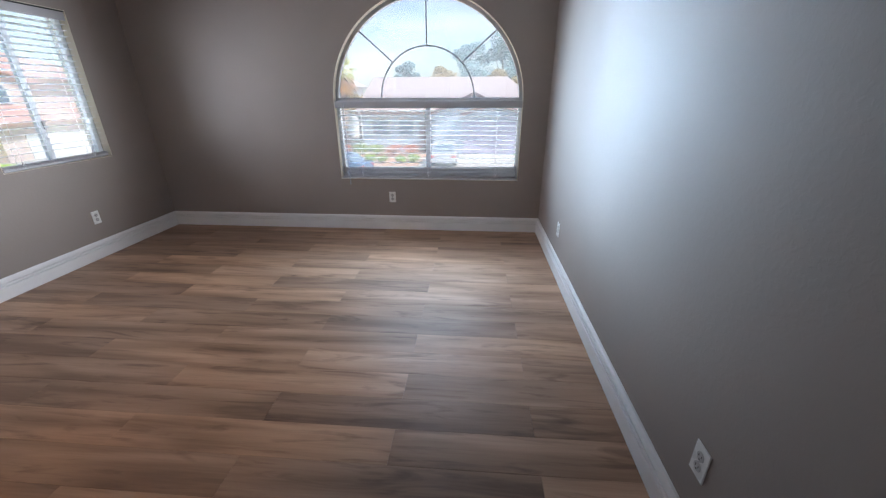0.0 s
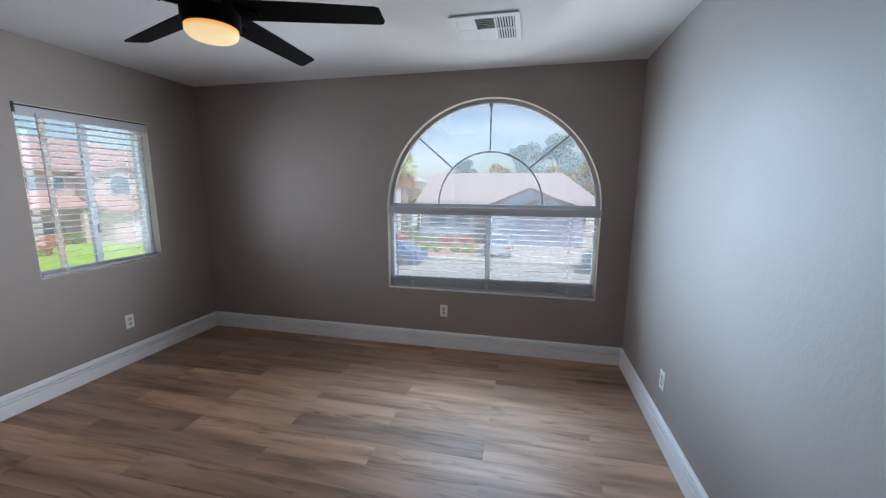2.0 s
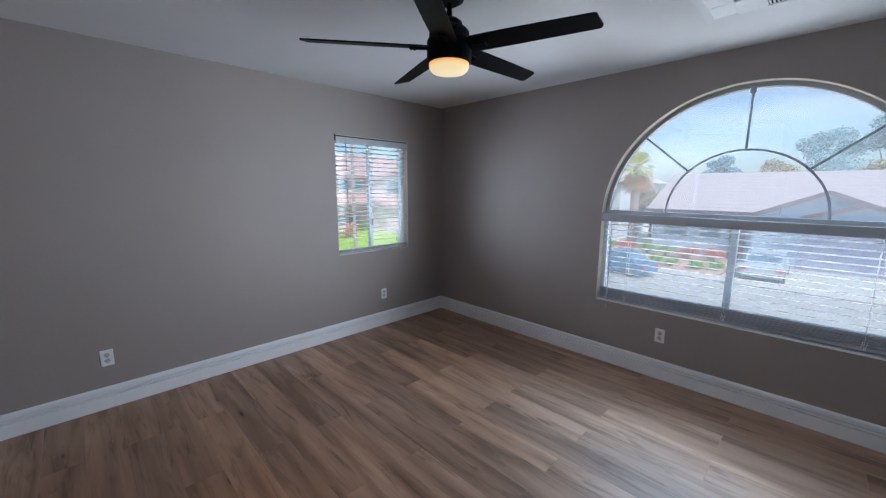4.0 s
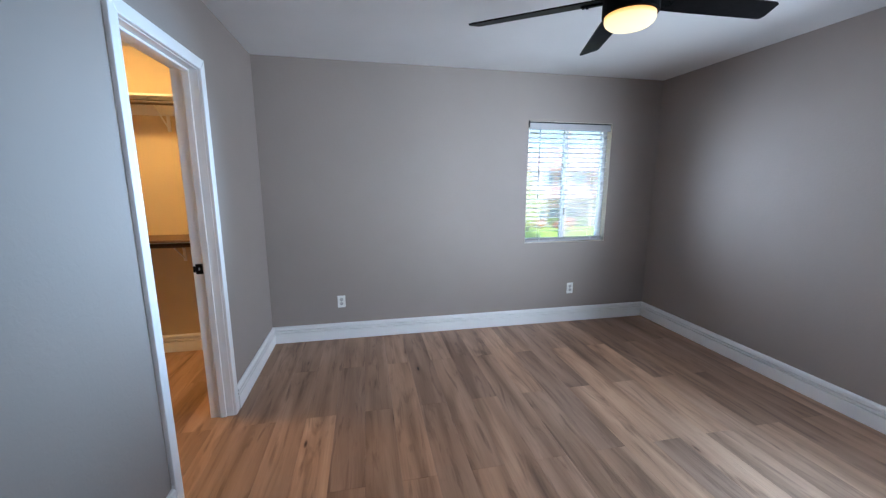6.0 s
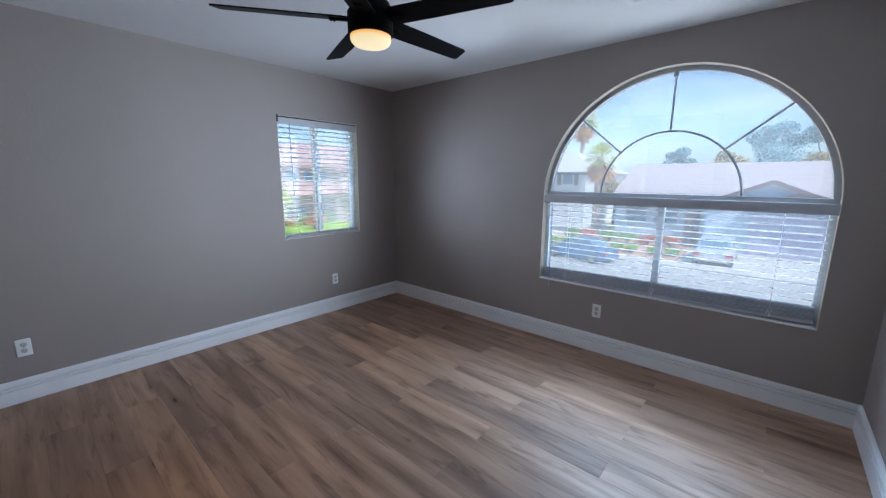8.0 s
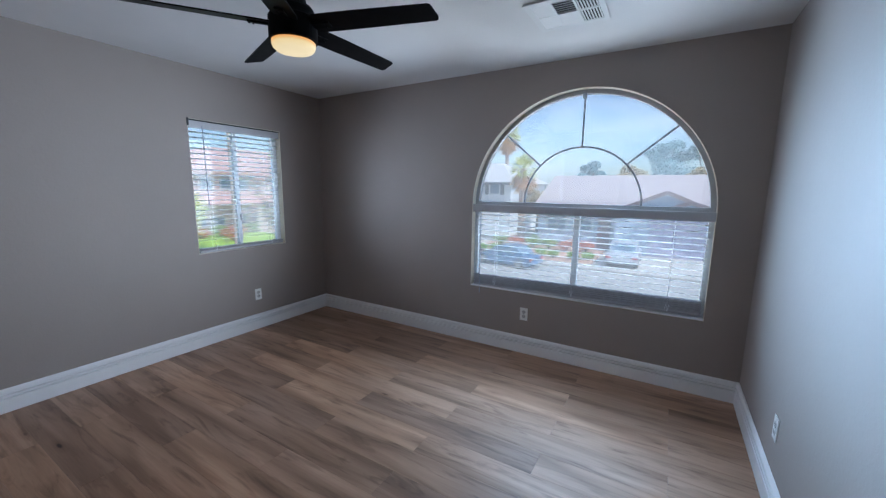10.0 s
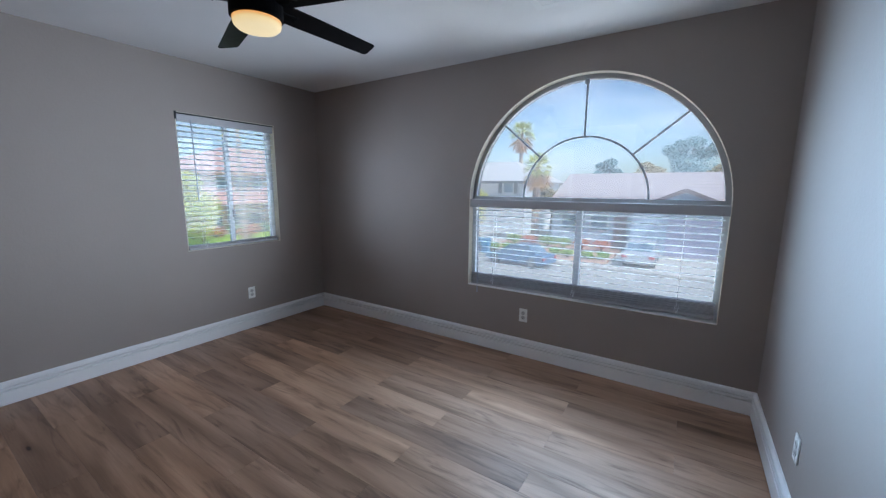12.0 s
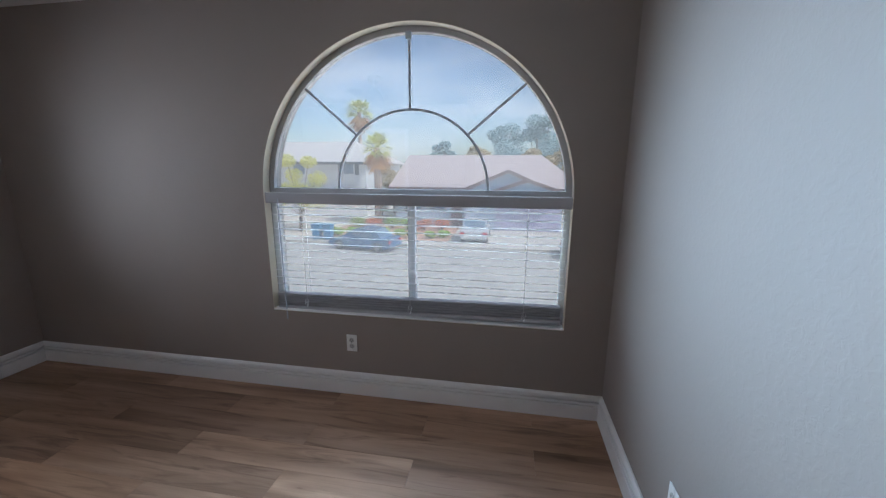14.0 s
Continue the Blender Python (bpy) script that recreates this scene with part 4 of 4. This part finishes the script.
# ---- plants ----
def leaf_cloud(rng, blobs, n, size):
    """Many small leaves scattered through uneven clumps."""
    verts, faces = [], []
    for i in range(n):
        c, r = blobs[i % len(blobs)]
        d = Vector((rng.gauss(0, 1), rng.gauss(0, 1), rng.gauss(0, 1))).normalized() * (r * rng.random() ** 0.4)
        p = Vector(c) + Vector((d.x, d.y, d.z * 0.75))
        e = Euler((rng.uniform(-1, 1), rng.uniform(-1, 1), rng.uniform(0, 6.3))).to_matrix()
        s = size * rng.uniform(0.6, 1.3)
        b = len(verts)
        for u, v in ((-0.5, 0), (0, -0.3), (0.55, 0), (0, 0.3)):
            verts.append(tuple(p + e @ Vector((u * s, v * s, 0.08 * s * (u * u)))))
        faces.append((b, b + 1, b + 2, b + 3))
    me = bmesh.new()
    tmp = bpy.data.meshes.new("crown")
    tmp.from_pydata(verts, [], faces)
    me.from_mesh(tmp)
    bpy.data.meshes.remove(tmp)
    return me


def tree(seed, x, y, height, crown_r, leaf, n, size, label, trunk_frac=0.4, spread=1.0):
    rng = random.Random(seed)
    lift = 1.3 if x < -17.5 and y < 14.2 else 0.0
    height += 0.4 - lift
    n, size = int(n * 3.2), size * 0.66
    t = thing("tree", pose(x, y, GZ + lift), label, "tree")
    bm = bmesh.new()
    th = height * trunk_frac
    rod(bm, (0, 0, 0), (0.1, 0, th), 0.05 * height ** 0.7, 0.03 * height ** 0.7, 9)
    blobs = []
    for k in range(9):
        a = k * 2.4 + rng.random()
        up = rng.uniform(0.2, 0.95)
        rr = crown_r * spread * (0.25 + 0.55 * rng.random()) * (1.35 - 0.9 * up)
        tip = Vector((rr * math.cos(a), rr * math.sin(a), th + (height - th) * up))
        rod(bm, (0.1, 0, th * rng.uniform(0.75, 1.0)), tip, 0.018 * height ** 0.7, 0.006 * height ** 0.7, 6)
        blobs.append((tip, crown_r * rng.uniform(0.27, 0.44) * (1.25 - 0.55 * up)))
    part("trunk", bm, M_BARK, t)
    part("crown", leaf_cloud(rng, blobs, n, size), leaf, t)
    return t


def palm(seed, x, y, height, crown_r, trunk_r, label, skirt=True):
    rng = random.Random(seed)
    height += 0.4
    t = thing("palm_tree", pose(x, y, GZ), label, "palm tree")
    bm = bmesh.new()
    z, r = 0.0, trunk_r * 1.3
    while z < height - 0.2:
        dz = 0.45
        rod(bm, (0, 0, z), (0.02 * math.sin(z), 0, z + dz), r, r * 0.93, 10)
        z += dz * 0.97
        r = max(trunk_r * 0.8, r * 0.985)
    part("trunk", bm, M_PALMBARK, t)

    def fronds(count, lo, hi, length, name, mat):
        verts, faces = [], []
        for k in range(count):
            a, el = k * 2.399 + rng.random() * 0.4, radians(rng.uniform(lo, hi))
            ln = length * rng.uniform(0.8, 1.1)
            d = Vector((math.cos(a) * math.cos(el), math.sin(a) * math.cos(el), math.sin(el)))
            side = Vector((-math.sin(a), math.cos(a), 0))
            c = Vector((0, 0, height - 0.1)) + d * ln * 0.5
            for j in range(13):
                f = (j / 12 - 0.5) * 2
                tip = c + d * ln * 0.55 * (1 - 0.35 * abs(f)) + side * f * ln * 0.42 - Vector((0, 0, 0.22 * ln * (0.4 + abs(f))))
                w = side * 0.03 * ln
                b = len(verts)
                verts.extend([tuple(c - w), tuple(c + w), tuple(tip)])
                faces.append((b, b + 1, b + 2))
            b = len(verts)
            verts.extend([(0, 0, height - 0.1), tuple(c - side * 0.02), tuple(c + side * 0.02)])
            faces.append((b, b + 1, b + 2))
        tmp = bpy.data.meshes.new(name)
        tmp.from_pydata(verts, [], faces)
        fb = bmesh.new()
        fb.from_mesh(tmp)
        bpy.data.meshes.remove(tmp)
        part(name, fb, mat, t)
    fronds(80, -15, 85, crown_r, "crown", M_LEAFP)
    if skirt:
        fronds(60, -82, -20, crown_r * 0.95, "dry_skirt", M_SKIRT)
    return t


palm(3, -19.5, 45, 11.2, 2.15, 0.28, "tall fan palm with a dry skirt behind houses")
palm(5, -11.9, 29.8, 6.0, 1.8, 0.3, "short fan palm with a thick dry skirt")
palm(8, -10.3, 2.56, 8.2, 1.3, 0.045, "slender palm trunk by the side street")
tree(13, -22.3, 5.8, 5.3, 2.3, M_LEAFY, 4600, 0.16, "airy yellow-green tree on the lawn", 0.3)
tree(11, -16.4, 24.5, 5.1, 2.4, M_LEAFY, 3000, 0.16, "round yellow-blooming desert tree", 0.3)
for i, (x, y, h, r, mt, n, lb) in enumerate([
        (-9.0, 47, 7.6, 2.6, M_LEAFB, 1500, "distant grey-green conifer above roofs"), (-1.5, 52, 10.2, 4.2, M_LEAFB, 1900, "distant airy grey-green tree"),
        (3.0, 50, 11.0, 4.6, M_LEAFB, 2300, "distant airy grey-green tree"), (7.5, 46, 10.0, 4.0, M_LEAFB, 1900, "distant airy grey-green tree"),
        (-4.5, 46, 7.0, 3.0, M_TWIG, 1500, "distant tree with dry tan foliage"), (1.0, 44, 6.6, 3.0, M_TWIG, 1500, "distant tree with dry tan foliage"),
        (5.6, 43, 6.9, 3.0, M_TWIG, 1500, "distant tree with dry tan foliage"), (6.2, 35.5, 6.0, 1.6, M_LEAFG, 1500, "dark green tree beside the roof"),
        (-13.0, 38, 5.2, 2.2, M_TWIG, 1200, "dry tan tree standing between houses"),
        (-21.0, 1.0, 6.6, 3.3, M_LEAFG, 3600, "broad green tree on the lawn"), (-26.0, 4.2, 6.2, 2.8, M_LEAFG, 3000, "broad green tree on the lawn"),
        (-31.5, 8.3, 7.2, 2.4, M_LEAFY, 2000, "pale yellow-green tree by the house"), (-17.0, -2.0, 8.5, 2.7, M_LEAFY, 2400, "pale yellow-green tree by the side street")]):
    tree(20 + i, x, y, h, r, mt, n, 0.42 if y > 30 else 0.20, lb)


def shrub(seed, x, y, r, leaf, label, flat=1.0):
    rng = random.Random(seed)
    t = thing("shrub", pose(x, y, GZ + (1.3 if x < -17.5 else 0.1)), label, "shrub", "front yard shrubs")
    bm = bmesh.new()
    for k in range(5):
        a = k * 1.26
        rod(bm, (0, 0, 0), (r * 0.5 * math.cos(a), r * 0.5 * math.sin(a), r * flat), 0.03, 0.012, 5)
    part("stem", bm, M_BARK, t)
    blobs = [((r * 0.45 * math.cos(k * 1.05), r * 0.45 * math.sin(k * 1.05), r * flat * rng.uniform(0.55, 0.9)), r * 0.62) for k in range(6)]
    part("foliage", leaf_cloud(rng, blobs, 900, 0.12), leaf, t)


for i in range(9):
    shrub(50 + i, -13.6 + i * 1.10 + 0.12 * math.sin(i * 3), 23.0 + 0.3 * math.sin(i * 5), 0.45 + 0.05 * math.sin(i * 7), M_LEAFC, "clipped bright green round shrub on gravel")
for i in range(6):
    shrub(70 + i, -12.4 + i * 1.35, 26.4 + 0.3 * math.sin(i * 4), 0.72, M_LEAFO if i in (1, 4, 5) else M_LEAFG, "red-orange flowering shrub by the house" if i in (1, 4, 5) else "green shrub by the house")
shrub(80, 4.6, 25.5, 0.7, M_LEAFG, "green shrub beside the garage")
for i in range(5):
    shrub(90 + i, -27.0 + 0.4 * math.sin(i), 8.4 + i * 1.3, 0.6, M_LEAFO if i % 2 else M_LEAFG, "low flowering shrub before the pink house")


for i, (x, y, r) in enumerate(((-24.5, 6.0, 0.9), (-25.2, 8.2, 1.0), (-23.6, 3.6, 1.1), (-24.0, 10.4, 0.8), (-22.5, 0.8, 1.2))):
    shrub(110 + i, x, y, r, (M_LEAFG, M_LEAFY, M_LEAFG, M_LEAFO, M_LEAFY)[i], "rounded leafy shrub on the green lawn")


# ---- cars and bins ----
def car(m, paint, suv, label):
    """Nose towards +x, 4.5 m long."""
    c = thing("car", m, label, "car")
    L, hw_, top, belt = (4.6, 0.92, 1.72, 1.0) if suv else (4.5, 0.88, 1.43, 0.88)
    low = [(-L / 2, 0.35), (-L / 2 + 0.03, belt - 0.08), (-L / 2 + 0.15, belt), (L / 2 - 1.2, belt - 0.02), (L / 2 - 0.15, belt - 0.22), (L / 2, belt - 0.4), (L / 2, 0.3), (L / 2 - 0.2, 0.22), (-L / 2 + 0.2, 0.22)]
    bm = bmesh.new()
    prism(bm, low, lambda u, v, d: (u, d - hw_, v), 2 * hw_)
    bmesh.ops.bevel(bm, geom=[e for e in bm.edges if abs(e.verts[0].co.y) > 0.1 and abs(e.verts[0].co.y - e.verts[1].co.y) < 0.01], offset=0.06, segments=2, affect="EDGES")
    part("body", bm, paint, c)
    cab = [(-L / 2 + 0.12, belt), (-L / 2 + 0.42, top - 0.08), (-L / 2 + 0.62, top), (0.1, top), (0.5, top - 0.08), (1.15, belt - 0.01)] if suv else \
          [(-L / 2 + 0.55, belt), (-L / 2 + 1.15, top - 0.05), (-0.6, top), (0.1, top), (0.35, top - 0.05), (1.15, belt - 0.01)]
    bm = bmesh.new()
    prism(bm, cab, lambda u, v, d: (u, d - hw_ + 0.12, v), 2 * hw_ - 0.24)
    cabin = part("cabin", bm, paint, c)
    x0, x1 = cab[1][0] + 0.12, cab[4][0] + 0.1
    for s in (-1, 1):
        part("side_window", boxed(x0, x1, s * (hw_ - 0.119) - 0.004, s * (hw_ - 0.119) + 0.004, belt + 0.05, top - 0.12), M_HGLASS, cabin)
    (ax, az), (bx, bz) = cab[0], cab[1]
    bm = bmesh.new()
    prism(bm, [(ax - 0.006 + (bx - ax) * 0.1, az + (bz - az) * 0.1), (ax + (bx - ax) * 0.1 + 0.02, az + (bz - az) * 0.1), (bx + 0.02, bz), (bx - 0.006, bz)], lambda u, v, d: (u, d - hw_ + 0.2, v), 2 * hw_ - 0.4)
    part("rear_window", bm, M_HGLASS, cabin)
    for sx in (-L / 2 + 0.85, L / 2 - 0.85):
        for s in (-1, 1):
            bm = bmesh.new()
            cyl(bm, 0.33, 0.33, -0.11, 0.11, 20, pose(sx, s * (hw_ - 0.1), 0.33, 90))
            wh = part("wheel", bm, M_TYRE, c)
            bm = bmesh.new()
            cyl(bm, 0.2, 0.18, -0.118, 0.118, 16, pose(sx, s * (hw_ - 0.1), 0.33, 90))
            part("rim", bm, M_STEEL, wh)
    for s in (-1, 1):
        part("tail_light", boxed(-L / 2 - 0.012, -L / 2 + 0.1, s * (hw_ - 0.16) - 0.14, s * (hw_ - 0.16) + 0.14, belt - 0.28, belt - 0.12, bevel=0.01), M_TAIL, c, "red tail light")
    part("bumper", boxed(-L / 2 - 0.05, -L / 2 + 0.1, -hw_ + 0.08, hw_ - 0.08, 0.32, 0.5, bevel=0.02), M_SHUT if suv else paint, c)
    return c


car(pose(-2.7, 23.6, GZ + 0.10, 0, 0, 90), M_CARW, False, "silver sedan parked on the pale driveway")
car(pose(-9.1, 19.2, GZ + 0.012, 0, 0, 170) @ Matrix.Scale(0.92, 4), M_CARB, False, "dark blue compact sedan parked along the street")
car(pose(4.7, 19.2, GZ + 0.012, 0, 0, 0), M_CARB, False, "dark blue car parked along the street")
for x in (-13.1, -12.3):
    w = thing("wheeled_bin", pose(x, 20.9, GZ + 0.13), "blue plastic wheeled bin at the kerb", "bin", "kerb bins")
    bm = bmesh.new()
    cyl(bm, 0.30, 0.40, 0.05, 0.98, 4, pose(0, 0, 0, 0, 0, 45))
    part("body", bm, M_BIN, w)
    part("lid", boxed(-0.31, 0.31, -0.33, 0.31, 0.985, 1.05, bevel=0.02), M_BIN, w)
    for s in (-1, 1):
        bm = bmesh.new()
        cyl(bm, 0.1, 0.1, -0.03, 0.03, 12, pose(s * 0.22, 0.28, 0.1, 0, 90))
        part("wheel", bm, M_TYRE, w)


# ---- floor of planks ----
floor = structure("floor", boxed(W - 0.1, 0.1, HALL_S, 0.1, -0.3, -0.008), M_SUB, "brown oak-look vinyl plank floor laid across the room", "floor")
PW, PL, G = 0.178, 1.225, 0.0003
cache = {}


# boards that stand out from the rest, by row from the window wall and place in the row
PALE = {(3, 3), (4, 4), (5, 2), (6, 3), (7, 2), (7, 4), (8, 3), (10, 2), (11, 4), (12, 3), (12, 4), (13, 3), (15, 2), (15, 3), (18, 3)}
DARK = {(1, 2), (2, 2), (2, 3), (4, 2), (7, 3), (8, 2), (9, 2), (10, 4), (12, 2), (14, 2), (14, 4), (16, 4), (17, 2)}


def plank_mesh(x0, x1, y0, y1, wood):
    key = (round(x1 - x0, 3), round(y1 - y0, 3), wood.name)
    if key not in cache:
        hx, hy, bv = (x1 - x0) / 2 - G, (y1 - y0) / 2 - G, 0.0006
        me = bpy.data.meshes.new("plank")
        v = [(-hx, -hy, -0.008), (hx, -hy, -0.008), (hx, hy, -0.008), (-hx, hy, -0.008), (-hx, -hy, -bv), (hx, -hy, -bv), (hx, hy, -bv), (-hx, hy, -bv),
             (-hx + bv, -hy + bv, 0), (hx - bv, -hy + bv, 0), (hx - bv, hy - bv, 0), (-hx + bv, hy - bv, 0)]
        f = [(8, 9, 10, 11)]
        for i in range(4):
            j = (i + 1) % 4
            f += [(i, j, 4 + j, 4 + i), (4 + i, 4 + j, 8 + j, 8 + i)]
        me.from_pydata(v, [], f)
        me.materials.append(wood)
        cache[key] = me
    return cache[key]


def lay(xa, xb, ya, yb):
    k = 0
    while True:
        y1 = 0.033 - PW * k
        y0 = y1 - PW
        if y1 <= ya:
            break
        joint = (-2.855 if k % 2 == 0 else -2.24) - 3 * PL
        for j in range(8):
            x0, x1 = max(joint + j * PL, xa), min(joint + (j + 1) * PL, xb)
            b0, b1 = max(y0, ya), min(y1, yb)
            if x1 - x0 > 0.02 and b1 - b0 > 0.01:
                wood = M_PLANK_PALE if (k, j) in PALE else M_PLANK_DARK if (k, j) in DARK else M_PLANK
                p = new("plank", plank_mesh(x0, x1, b0, b1, wood))
                p.parent = floor
                p.location = ((x0 + x1) / 2, (b0 + b1) / 2, 0)
        k += 1


lay(W, 0, S, 0)
lay(W, HALL_W - T, CL_S, S - T)
lay(HALL_W, 0, HALL_S, S)
lay(DX0, DX1, S - T, S)
